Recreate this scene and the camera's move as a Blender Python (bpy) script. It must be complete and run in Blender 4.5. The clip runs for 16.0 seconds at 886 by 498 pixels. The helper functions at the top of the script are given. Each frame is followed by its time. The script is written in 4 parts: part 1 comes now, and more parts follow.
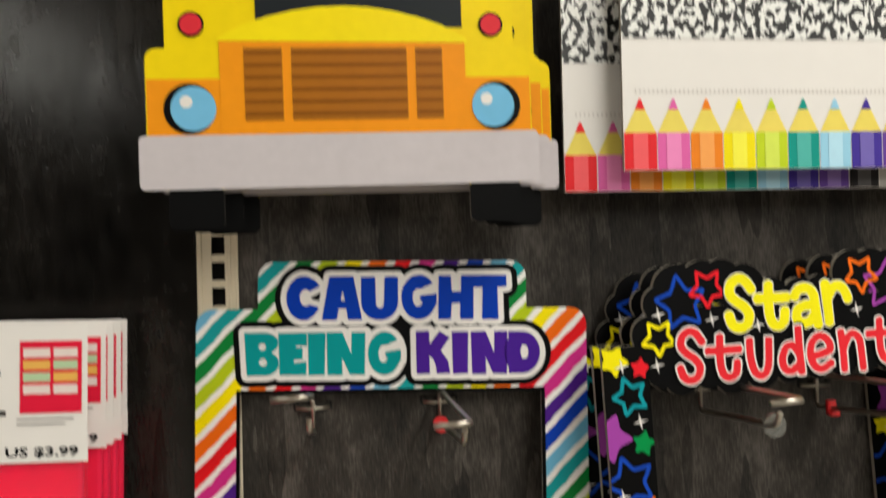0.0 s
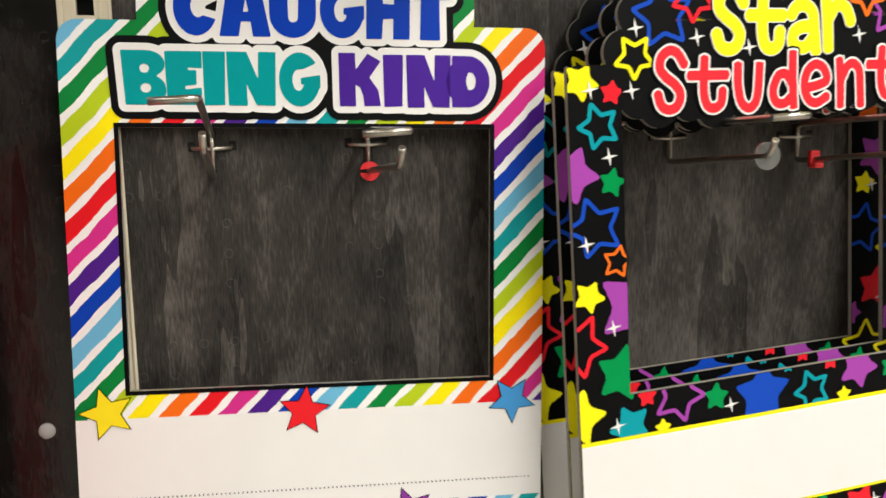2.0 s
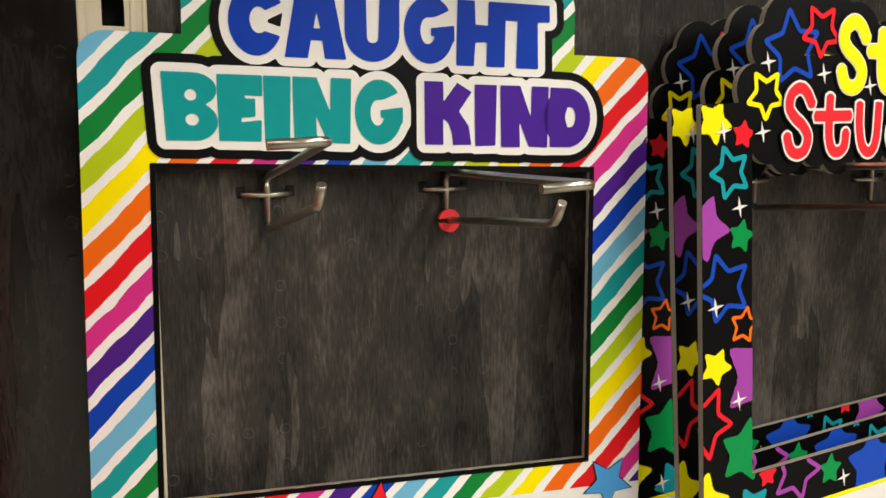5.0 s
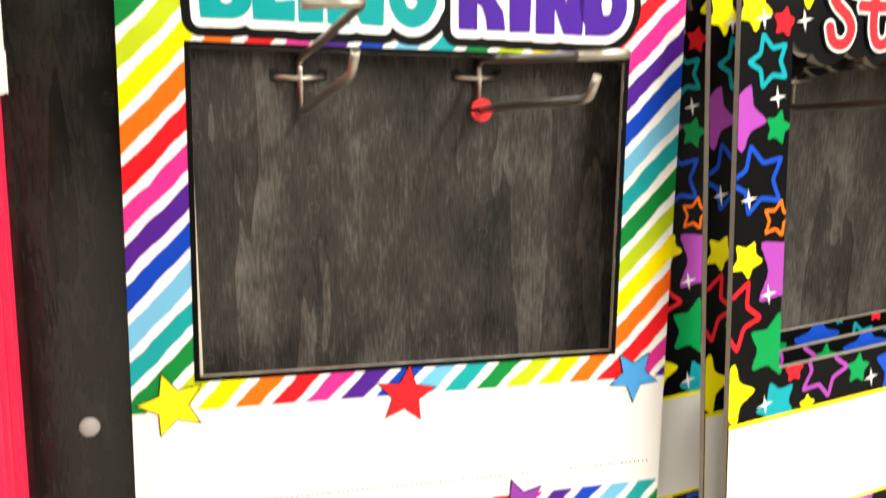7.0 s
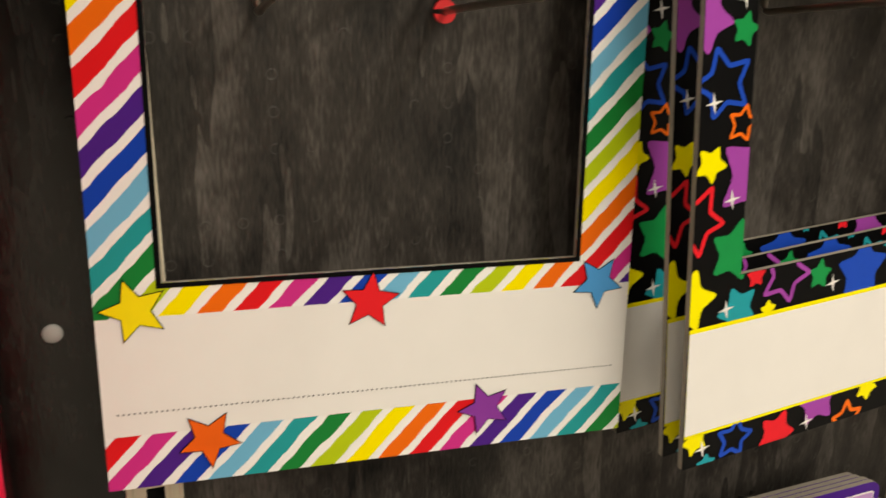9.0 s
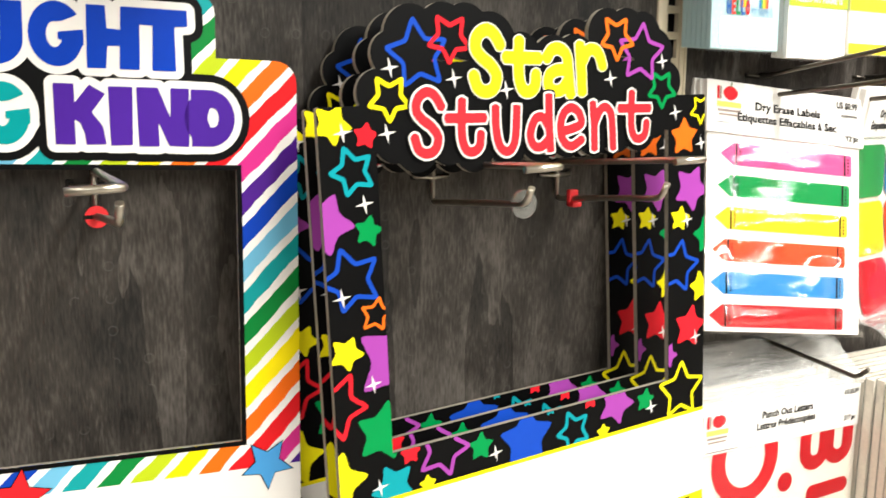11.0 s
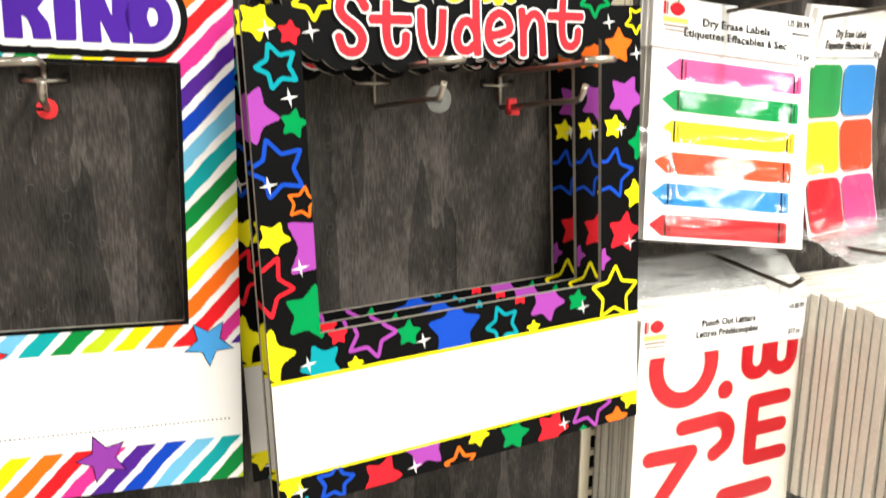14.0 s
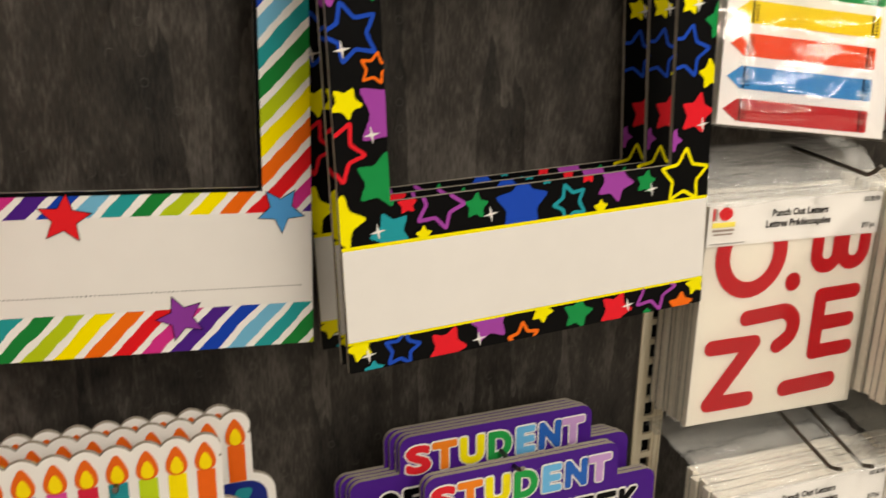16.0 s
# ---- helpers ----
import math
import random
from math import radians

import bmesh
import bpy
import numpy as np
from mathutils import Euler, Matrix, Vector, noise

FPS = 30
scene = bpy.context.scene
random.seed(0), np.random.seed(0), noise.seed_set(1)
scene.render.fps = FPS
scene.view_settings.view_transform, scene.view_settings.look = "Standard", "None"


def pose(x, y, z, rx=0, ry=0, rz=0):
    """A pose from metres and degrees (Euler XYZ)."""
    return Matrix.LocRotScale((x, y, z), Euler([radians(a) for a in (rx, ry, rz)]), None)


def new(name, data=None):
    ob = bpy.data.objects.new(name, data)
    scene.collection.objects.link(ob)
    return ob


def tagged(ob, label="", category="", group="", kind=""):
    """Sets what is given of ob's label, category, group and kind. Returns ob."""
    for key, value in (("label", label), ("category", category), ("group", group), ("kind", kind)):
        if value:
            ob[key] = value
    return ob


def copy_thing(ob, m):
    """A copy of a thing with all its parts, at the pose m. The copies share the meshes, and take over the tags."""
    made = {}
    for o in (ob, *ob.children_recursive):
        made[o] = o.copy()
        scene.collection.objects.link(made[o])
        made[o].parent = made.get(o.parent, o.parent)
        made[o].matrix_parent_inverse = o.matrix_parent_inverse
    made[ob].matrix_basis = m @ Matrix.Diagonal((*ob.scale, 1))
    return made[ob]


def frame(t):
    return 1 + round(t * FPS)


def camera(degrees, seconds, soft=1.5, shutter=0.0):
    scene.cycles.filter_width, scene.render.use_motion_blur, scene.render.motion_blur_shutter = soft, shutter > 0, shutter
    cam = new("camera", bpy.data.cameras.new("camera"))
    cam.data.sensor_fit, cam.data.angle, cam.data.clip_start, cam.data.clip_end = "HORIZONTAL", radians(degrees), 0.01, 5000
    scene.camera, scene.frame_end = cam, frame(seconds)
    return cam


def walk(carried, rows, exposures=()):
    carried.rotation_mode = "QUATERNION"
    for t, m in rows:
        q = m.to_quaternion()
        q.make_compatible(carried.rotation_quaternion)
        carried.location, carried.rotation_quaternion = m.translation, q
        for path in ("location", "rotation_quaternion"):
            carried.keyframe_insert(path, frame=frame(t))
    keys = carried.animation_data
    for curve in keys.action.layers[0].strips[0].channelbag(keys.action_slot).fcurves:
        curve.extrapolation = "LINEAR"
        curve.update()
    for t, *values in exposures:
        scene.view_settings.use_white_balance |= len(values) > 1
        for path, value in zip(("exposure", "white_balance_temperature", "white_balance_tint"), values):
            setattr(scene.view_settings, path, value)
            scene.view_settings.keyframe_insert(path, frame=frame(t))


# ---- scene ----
cam = camera(54.9, 16.0, soft=1.5, shutter=0.5)
METRES, EYE, TILT, LEAN, TURN, BACK = 0.932, 1.5, 0.0, 2.0, -7.7, 0.8674
ROWS = [
    (0.0, 0.0, 0.0, 0.0, -0.0, 0.0, -0.0),
    (0.5, 0.0127, 0.0273, -0.0556, -1.02, -4.3, 0.01),
    (1.0, 0.0242, 0.0496, -0.0908, -1.85, -7.5, -0.32),
    (1.5, 0.0343, 0.0693, -0.1155, -2.74, -9.08, -0.75),
    (2.0, -0.0073, 0.1489, -0.1301, -5.23, -9.62, -0.69),
    (2.5, -0.0735, 0.2178, -0.1272, -9.32, -9.62, -0.33),
    (3.0, -0.1284, 0.2681, -0.127, -13.28, -9.07, -0.31),
    (3.5, -0.1503, 0.297, -0.1183, -14.84, -8.8, -0.94),
    (4.0, -0.1588, 0.3058, -0.1175, -15.09, -8.41, -1.46),
    (6.5, -0.1793, 0.2882, -0.1245, -12.94, -8.48, -1.55),
    (7.0, -0.1731, 0.2904, -0.1562, -12.37, -12.34, -2.2),
    (7.5, -0.1693, 0.2848, -0.1725, -11.83, -15.08, -2.67),
    (8.0, -0.1672, 0.2852, -0.1786, -11.54, -16.81, -3.06),
    (8.5, -0.1676, 0.2892, -0.1795, -11.7, -17.69, -2.87),
    (9.0, -0.1549, 0.2872, -0.1679, -13.24, -17.54, -2.26),
    (9.5, -0.1127, 0.2718, -0.1508, -16.11, -15.28, -1.92),
    (10.0, -0.0518, 0.2481, -0.1277, -18.46, -12.24, -1.88),
    (12.5, 0.091, 0.1483, -0.0878, -18.34, -8.21, -2.79),
    (13.0, 0.1013, 0.1367, -0.0918, -16.95, -9.28, -2.79),
    (13.5, 0.1095, 0.1271, -0.1064, -16.08, -10.34, -2.62),
    (14.0, 0.1176, 0.1168, -0.1406, -16.11, -12.11, -2.31),
    (14.5, 0.1231, 0.1176, -0.1593, -16.45, -14.3, -2.19),
    (15.0, 0.1224, 0.1155, -0.1665, -16.32, -15.59, -2.1),
    (15.5, 0.1179, 0.1087, -0.1747, -15.34, -16.2, -2.31),
    (16.0, 0.1044, 0.1037, -0.1868, -12.15, -17.37, -2.59),
]
EXPOSURES = [(0.0, 0.18, 6400, 7), (0.5, 0.42, 6200, 7), (1.0, 0.64, 6200, 7), (1.5, 0.56, 6150, 7), (2.5, 0.75, 6200, 7), (3.0, 0.78, 6150, 7), (3.5, 0.57, 6250, 7), (4.2, 0.5, 6400, 7), (6.5, 0.6, 6650, 7), (7.0, 1.43, 6450, 7), (7.5, 1.0, 6350, 7), (8.0, 0.05, 7400, 7), (8.5, -0.08, 7300, 7), (9.0, 0.32, 7050, 8), (9.5, 0.8, 6500, 10), (10.0, 1.38, 6300, 7), (12.5, 0.9, 6250, 7), (13.0, 1.18, 6150, 7), (13.5, 1.34, 6200, 7), (14.0, 1.3, 6150, 7), (14.5, 0.65, 6400, 7), (15.0, -0.05, 6850, 10), (15.5, -0.2, 6900, 10), (16.0, 0.15, 6950, 10)]
walk(cam, [(t, pose(0, -BACK, EYE, TILT, LEAN, TURN) @ pose(METRES * x, METRES * y, METRES * z, 90 + pitch, roll, yaw)) for t, x, y, z, yaw, pitch, roll in ROWS], EXPOSURES)

# ---- light: shop ceiling tubes and the soft light of the hall ----
world = bpy.data.worlds.new("world")
scene.world = world
world.use_nodes = True
world.node_tree.nodes["Background"].inputs[0].default_value = (1.0, 0.97, 0.92, 1)
world.node_tree.nodes["Background"].inputs[1].default_value = 0.12


def area_lamp(x, y, z, sx, sy, watts):
    data = bpy.data.lights.new("ceiling_tube", "AREA")
    data.shape, data.size, data.size_y, data.energy, data.color = "RECTANGLE", sx, sy, watts, (1.0, 0.95, 0.87)
    ob = new("ceiling_tube", data)
    ob.matrix_world = pose(x, y, z)
    return ob


for lx, watts in ((-2.45, 86), (1.05, 160), (3.85, 162)):
    area_lamp(lx, -4.6, 3.25, 0.28, 8.4, watts)


# ---- materials ----
def lin(h):
    c = [int(h[i:i + 2], 16) / 255 for i in (0, 2, 4)]
    return tuple(v / 12.92 if v <= 0.04045 else ((v + 0.055) / 1.055) ** 2.4 for v in c)


class Nodes:
    def __init__(self, name):
        self.mat = bpy.data.materials.new(name)
        self.mat.use_nodes = True
        self.tree = self.mat.node_tree
        self.bsdf = self.tree.nodes["Principled BSDF"]

    def add(self, kind, **props):
        n = self.tree.nodes.new(kind)
        for k, v in props.items():
            if k == "operation":
                n.operation = v
            elif k == "data_type":
                n.data_type = v
            elif k == "blend_type":
                n.blend_type = v
        return n

    def link(self, a, b):
        self.tree.links.new(a, b)

    def math(self, op, a, b=0.0):
        n = self.add("ShaderNodeMath", operation=op)
        for i, v in enumerate((a, b)):
            if isinstance(v, (int, float)):
                n.inputs[i].default_value = v
            else:
                self.link(v, n.inputs[i])
        return n.outputs[0]

    def coords(self):
        return self.add("ShaderNodeTexCoord").outputs["Object"]

    def noise(self, vec, scale, detail=3.0, stretch=None):
        if stretch:
            m = self.add("ShaderNodeMapping")
            m.inputs["Scale"].default_value = stretch
            self.link(vec, m.inputs[0])
            vec = m.outputs[0]
        n = self.add("ShaderNodeTexNoise")
        n.inputs["Scale"].default_value, n.inputs["Detail"].default_value = scale, detail
        self.link(vec, n.inputs["Vector"])
        return n.outputs[0]

    def ramp(self, fac, stops, constant=False):
        r = self.add("ShaderNodeValToRGB")
        r.color_ramp.interpolation = "CONSTANT" if constant else "LINEAR"
        el = r.color_ramp.elements
        while len(el) < len(stops):
            el.new(0.5)
        for e, (p, c) in zip(el, stops):
            e.position, e.color = p, (*c, 1)
        self.link(fac, r.inputs[0])
        return r.outputs[0]

    def mix(self, fac, a, b, blend="MIX"):
        m = self.add("ShaderNodeMix", data_type="RGBA", blend_type=blend)
        for sock, v in ((m.inputs[0], fac), (m.inputs[6], a), (m.inputs[7], b)):
            if isinstance(v, (int, float)):
                sock.default_value = v
            elif isinstance(v, tuple):
                sock.default_value = (*v, 1)
            else:
                self.link(v, sock)
        return m.outputs[2]

    def bump(self, height, strength, distance=0.001):
        b = self.add("ShaderNodeBump")
        b.inputs["Strength"].default_value, b.inputs["Distance"].default_value = strength, distance
        self.link(height, b.inputs["Height"])
        self.link(b.outputs[0], self.bsdf.inputs["Normal"])

    def done(self, color, rough, metal=0.0, coat=0.0):
        if isinstance(color, tuple):
            self.bsdf.inputs["Base Color"].default_value = (*color, 1)
        else:
            self.link(color, self.bsdf.inputs["Base Color"])
        if isinstance(rough, (int, float)):
            self.bsdf.inputs["Roughness"].default_value = rough
        else:
            self.link(rough, self.bsdf.inputs["Roughness"])
        self.bsdf.inputs["Metallic"].default_value = metal
        self.bsdf.inputs["Coat Weight"].default_value = coat
        return self.mat


def plain(name, hexa, rough=0.5, metal=0.0, vary=0.08, scale=60.0, relief=0.05):
    n = Nodes(name)
    c = lin(hexa)
    v = n.coords()
    a = n.noise(v, scale, 4)
    b = n.noise(v, scale * 0.12, 2)
    f = n.math("ADD", n.math("MULTIPLY", a, 0.5), n.math("MULTIPLY", b, 0.5))
    col = n.ramp(f, [(0.3, tuple(x * (1 - vary) for x in c)), (0.7, tuple(min(1, x * (1 + vary)) for x in c))])
    if relief:
        n.bump(n.noise(v, scale * 6, 2), relief, 0.0004)
    return n.done(col, n.math("ADD", rough - 0.06, n.math("MULTIPLY", b, 0.12)), metal)


INK = {}


def ink(hexa):
    if hexa not in INK:
        INK[hexa] = plain("ink_" + hexa, hexa, 0.34, 0, 0.05, 90, 0.03)
        INK[hexa].node_tree.nodes["Principled BSDF"].inputs["Specular IOR Level"].default_value = 0.1
    return INK[hexa]


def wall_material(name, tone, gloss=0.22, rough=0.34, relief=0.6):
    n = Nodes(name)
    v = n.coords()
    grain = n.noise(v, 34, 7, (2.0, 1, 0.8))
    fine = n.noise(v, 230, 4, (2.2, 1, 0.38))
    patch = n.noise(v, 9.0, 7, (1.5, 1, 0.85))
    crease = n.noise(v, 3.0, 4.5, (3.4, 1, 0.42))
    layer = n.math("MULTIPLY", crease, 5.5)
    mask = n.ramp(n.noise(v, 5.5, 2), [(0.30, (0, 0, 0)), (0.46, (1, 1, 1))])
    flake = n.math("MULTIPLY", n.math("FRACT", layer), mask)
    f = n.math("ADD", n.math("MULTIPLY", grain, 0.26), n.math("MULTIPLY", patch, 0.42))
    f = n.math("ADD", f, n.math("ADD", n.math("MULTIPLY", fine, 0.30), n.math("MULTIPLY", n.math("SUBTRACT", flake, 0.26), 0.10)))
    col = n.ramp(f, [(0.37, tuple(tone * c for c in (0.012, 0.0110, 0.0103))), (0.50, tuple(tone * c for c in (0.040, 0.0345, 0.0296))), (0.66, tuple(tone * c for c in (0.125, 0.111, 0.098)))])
    sep = n.add("ShaderNodeSeparateXYZ")
    n.link(v, sep.inputs[0])
    dx = n.math("SUBTRACT", n.math("FRACT", n.math("DIVIDE", sep.outputs[0], 0.0254)), 0.5)
    dz = n.math("SUBTRACT", n.math("FRACT", n.math("DIVIDE", sep.outputs[2], 0.0254)), 0.5)
    r = n.math("SQRT", n.math("ADD", n.math("MULTIPLY", dx, dx), n.math("MULTIPLY", dz, dz)))
    ring = n.math("SUBTRACT", 1.0, n.math("MINIMUM", 1.0, n.math("MULTIPLY", n.math("ABSOLUTE", n.math("SUBTRACT", r, 0.14)), 26.0)))
    some = n.math("GREATER_THAN", n.noise(v, 31, 1), 0.56)
    ring = n.math("MULTIPLY", ring, some)
    col = n.mix(n.math("MULTIPLY", ring, 0.16), col, tuple(tone * c for c in (0.16, 0.15, 0.135)))
    h = n.math("ADD", n.math("MULTIPLY", flake, 0.8), n.math("ADD", n.math("MULTIPLY", grain, 0.6), n.math("MULTIPLY", fine, 0.42)))
    h = n.math("ADD", h, n.math("MULTIPLY", ring, 0.2))
    n.bump(h, relief, 0.0028)
    n.bsdf.inputs["Specular IOR Level"].default_value = gloss
    return n.done(col, n.math("ADD", rough, n.math("MULTIPLY", grain, 0.22)))


def stripe_material():
    """Hand-drawn rainbow stripes on white, rising to the right."""
    n = Nodes("rainbow_stripe_print")
    v = n.coords()
    sep = n.add("ShaderNodeSeparateXYZ")
    n.link(v, sep.inputs[0])
    t = n.math("SUBTRACT", n.math("MULTIPLY", sep.outputs[0], 1.0698), n.math("MULTIPLY", sep.outputs[2], 1.0288))
    wob = n.math("MULTIPLY", n.math("SUBTRACT", n.noise(v, 26, 2), 0.5), 0.007)
    s = n.math("ADD", n.math("DIVIDE", n.math("ADD", t, wob), 0.02584), 25.595)
    idx = n.math("FRACT", n.math("DIVIDE", s, 10.0))
    hexes = ["6fb4d6", "1f9a9c", "168038", "b5c81c", "fbe600", "f06c12", "df1a22", "d03088", "4c2086", "1240b0"]
    col = n.ramp(idx, [(i / 10, lin(h)) for i, h in enumerate(hexes)], True)
    part_ = n.math("FRACT", s)
    edge = n.math("MULTIPLY", n.math("SUBTRACT", n.noise(v, 70, 2), 0.5), 0.16)
    white = n.math("GREATER_THAN", n.math("ADD", n.math("ABSOLUTE", n.math("SUBTRACT", part_, 0.5)), edge), 0.335)
    n.bsdf.inputs["Specular IOR Level"].default_value = 0.12
    return n.done(n.mix(white, col, lin("f2efec")), 0.34)


def marble_material():
    n = Nodes("composition_marble_print")
    v = n.coords()
    a = n.noise(v, 150, 3, (1, 1, 0.7))
    return n.done(n.ramp(a, [(0.0, lin("161616")), (0.5, lin("efefec"))], True), 0.35)


def film_material(name, haze=0.0, relief=0.5, rough=0.09, ior=1.5, depth=0.006, fold=(1, 2.0, 1), sharp=False, crackle=0.3):
    """Clear poly film: see-through, with a sharp sheen on its creases."""
    n = Nodes(name)
    v = n.coords()
    broad = n.noise(v, 22, 5, fold)
    if sharp:
        broad = n.math("MULTIPLY", n.math("ABSOLUTE", n.math("SUBTRACT", n.noise(v, 24, 2, fold), 0.5)), 0.8)
    n.bump(n.math("ADD", broad, n.math("MULTIPLY", n.noise(v, 85, 3, fold), crackle)), relief, depth)
    bump = n.bsdf.inputs["Normal"].links[0].from_socket
    n.tree.links.remove(n.bsdf.inputs["Normal"].links[0])
    gl = n.add("ShaderNodeBsdfAnisotropic")
    gl.inputs["Roughness"].default_value = rough
    gl.inputs["Color"].default_value = (1, 1, 1, 1)
    n.link(bump, gl.inputs["Normal"])
    fr = n.add("ShaderNodeFresnel")
    fr.inputs["IOR"].default_value = ior
    n.link(bump, fr.inputs["Normal"])
    tr = n.add("ShaderNodeBsdfTransparent")
    tr.inputs[0].default_value = (0.97, 0.975, 0.97, 1)
    n.done((0.72, 0.72, 0.70), 0.3)
    hz = n.add("ShaderNodeMixShader")
    hz.inputs[0].default_value = haze
    n.link(tr.outputs[0], hz.inputs[1])
    n.link(n.bsdf.outputs[0], hz.inputs[2])
    mx = n.add("ShaderNodeMixShader")
    n.link(fr.outputs[0], mx.inputs[0])
    n.link(hz.outputs[0], mx.inputs[1])
    n.link(gl.outputs[0], mx.inputs[2])
    n.link(mx.outputs[0], n.tree.nodes["Material Output"].inputs[0])
    return n.mat


# left bay's copy: same laminate, smoother, tone cut for the boards' and packs' shade
WALL, WALL_SHADED = wall_material("charcoal_laminate", 1.0), wall_material("shaded_charcoal_laminate", 0.17, 0.42, 0.05, 0.1)
STRIPES = stripe_material()
MARBLE = marble_material()
FILM = film_material("crumpled_poly_film", 0.22, 1.0, 0.10, 1.7, 0.016, (0.28, 1.6, 2.2), True)
GLOSS_FILM = film_material("taut_bag_film", 0.0, 0.5, 0.06, 1.6, 0.005, (0.3, 1.5, 1.5), False, 0.05)
SLEEVE = film_material("smooth_sleeve_film", 0.0, 0.4, 0.12, 1.5, 0.003)
CARD = plain("greyboard_edge", "8d8579", 0.8, 0, 0.15, 160, 0.3)
PAPER = plain("white_card", "ece8e4", 0.42, 0, 0.02, 40, 0.03)
CREAM = plain("cream_card", "e9e2d6", 0.5, 0, 0.04, 120, 0.05)
BLACK = plain("black_print", "060607", 0.42, 0, 0.1, 60, 0.03)
BLACK.node_tree.nodes["Principled BSDF"].inputs["Specular IOR Level"].default_value = 0.1
UPRIGHT = plain("cream_enamel", "d9cdb4", 0.38, 0, 0.06, 25, 0.05)
# near-black that stands in for the shade inside slots and peg holes
HOLLOW_SHADE = plain("hollow_shade", "0b0a09", 0.8, 0, 0.1, 60, 0)
CHROME = plain("zinc_wire", "b9b2a6", 0.3, 1.0, 0.12, 200, 0.06)
DARKWIRE = plain("dark_zinc_wire", "5a554e", 0.34, 1.0, 0.15, 200, 0.06)
RED_PLASTIC = plain("red_plastic", "d8262c", 0.35)
CLEAR_PLASTIC = plain("frosted_plastic", "b9b9b4", 0.2)
CLEAR_PLASTIC.node_tree.nodes["Principled BSDF"].inputs["Transmission Weight"].default_value = 0.75
GREY_PLUG = plain("grey_plug", "a9a8a4", 0.45)
EDGES = plain("packed_card_edges", "e8dfd0", 0.6, 0, 0.11, 220, 0.3)
FLOOR = plain("floor_tile", "a8a298", 0.35, 0, 0.06, 8, 0.02)
CEIL = plain("ceiling_tile", "d8d5ce", 0.8, 0, 0.05, 12, 0.1)
HALL = plain("hall_paint", "5f5b55", 0.7, 0, 0.1, 4, 0.02)


# ---- shape helpers ----
def part(name, bm, material, parent, label=""):
    me = bpy.data.meshes.new(name)
    bm.to_mesh(me)
    bm.free()
    for m in (material if isinstance(material, (list, tuple)) else [material]):
        me.materials.append(m)
    ob = new(name, me)
    if parent:
        ob.parent = parent
    if material in (FILM, GLOSS_FILM, SLEEVE):
        ob.visible_shadow = False
    if label:
        ob["label"] = label
    return ob


def thing(name, m, label, category, group=""):
    ob = new(name)
    ob.empty_display_size = 0.02
    ob.matrix_world = m
    return tagged(ob, label, category, group)


def box(bm, x0, y0, z0, x1, y1, z1, bevel=0.0, mat=0):
    r = bmesh.ops.create_cube(bm, size=1)
    for v in r["verts"]:
        v.co = Vector(((v.co.x + 0.5) * (x1 - x0) + x0, (v.co.y + 0.5) * (y1 - y0) + y0, (v.co.z + 0.5) * (z1 - z0) + z0))
    fs = {f for v in r["verts"] for f in v.link_faces}
    for f in fs:
        f.material_index = mat
    if bevel:
        es = {e for v in r["verts"] for e in v.link_edges}
        bmesh.ops.bevel(bm, geom=list(es), offset=bevel, segments=2, profile=0.5, affect="EDGES")
    return bm


def tube(bm, pts, r, sides=8, cap=True, mat=0):
    """A round wire along a polyline."""
    pts = [Vector(p) for p in pts]
    rings = []
    for i, p in enumerate(pts):
        d = (pts[min(i + 1, len(pts) - 1)] - pts[max(i - 1, 0)]).normalized()
        a = d.cross(Vector((0.13, 0.31, 0.94))).normalized()
        b = d.cross(a)
        rings.append([bm.verts.new(p + r * (math.cos(2 * math.pi * k / sides) * a + math.sin(2 * math.pi * k / sides) * b)) for k in range(sides)])
    for i in range(len(rings) - 1):
        for k in range(sides):
            f = bm.faces.new((rings[i][k], rings[i][(k + 1) % sides], rings[i + 1][(k + 1) % sides], rings[i + 1][k]))
            f.smooth, f.material_index = True, mat
    if cap:
        bm.faces.new(rings[0][::-1]).material_index = mat
        bm.faces.new(rings[-1]).material_index = mat
    return bm


def arc(c, r, a0, a1, n):
    return [(c[0] + r * math.cos(radians(a0 + (a1 - a0) * i / n)), c[1] + r * math.sin(radians(a0 + (a1 - a0) * i / n))) for i in range(n + 1)]


def round_rect(x0, z0, x1, z1, r, n=5):
    return arc((x1 - r, z0 + r), r, -90, 0, n) + arc((x1 - r, z1 - r), r, 0, 90, n) + arc((x0 + r, z1 - r), r, 90, 180, n) + arc((x0 + r, z0 + r), r, 180, 270, n)


def fill(bm, loops, y=0.0, mat=0):
    """Fills flat loops of (x, z), holes included, facing the aisle."""
    edges = []
    for lp in loops:
        lp = [p for i, p in enumerate(lp) if math.hypot(p[0] - lp[i - 1][0], p[1] - lp[i - 1][1]) > 2e-6]
        if len(lp) < 3:
            continue
        vs = [bm.verts.new((x, y, z)) for x, z in lp]
        edges += [bm.edges.new((vs[i], vs[(i + 1) % len(vs)])) for i in range(len(vs))]
    res = bmesh.ops.triangle_fill(bm, use_beauty=True, use_dissolve=False, edges=edges, normal=(0, -1, 0))
    faces = [g for g in res["geom"] if isinstance(g, bmesh.types.BMFace)]
    for f in faces:
        f.material_index = mat
        f.normal_update()
        if f.normal.y > 0:
            f.normal_flip()
    return faces


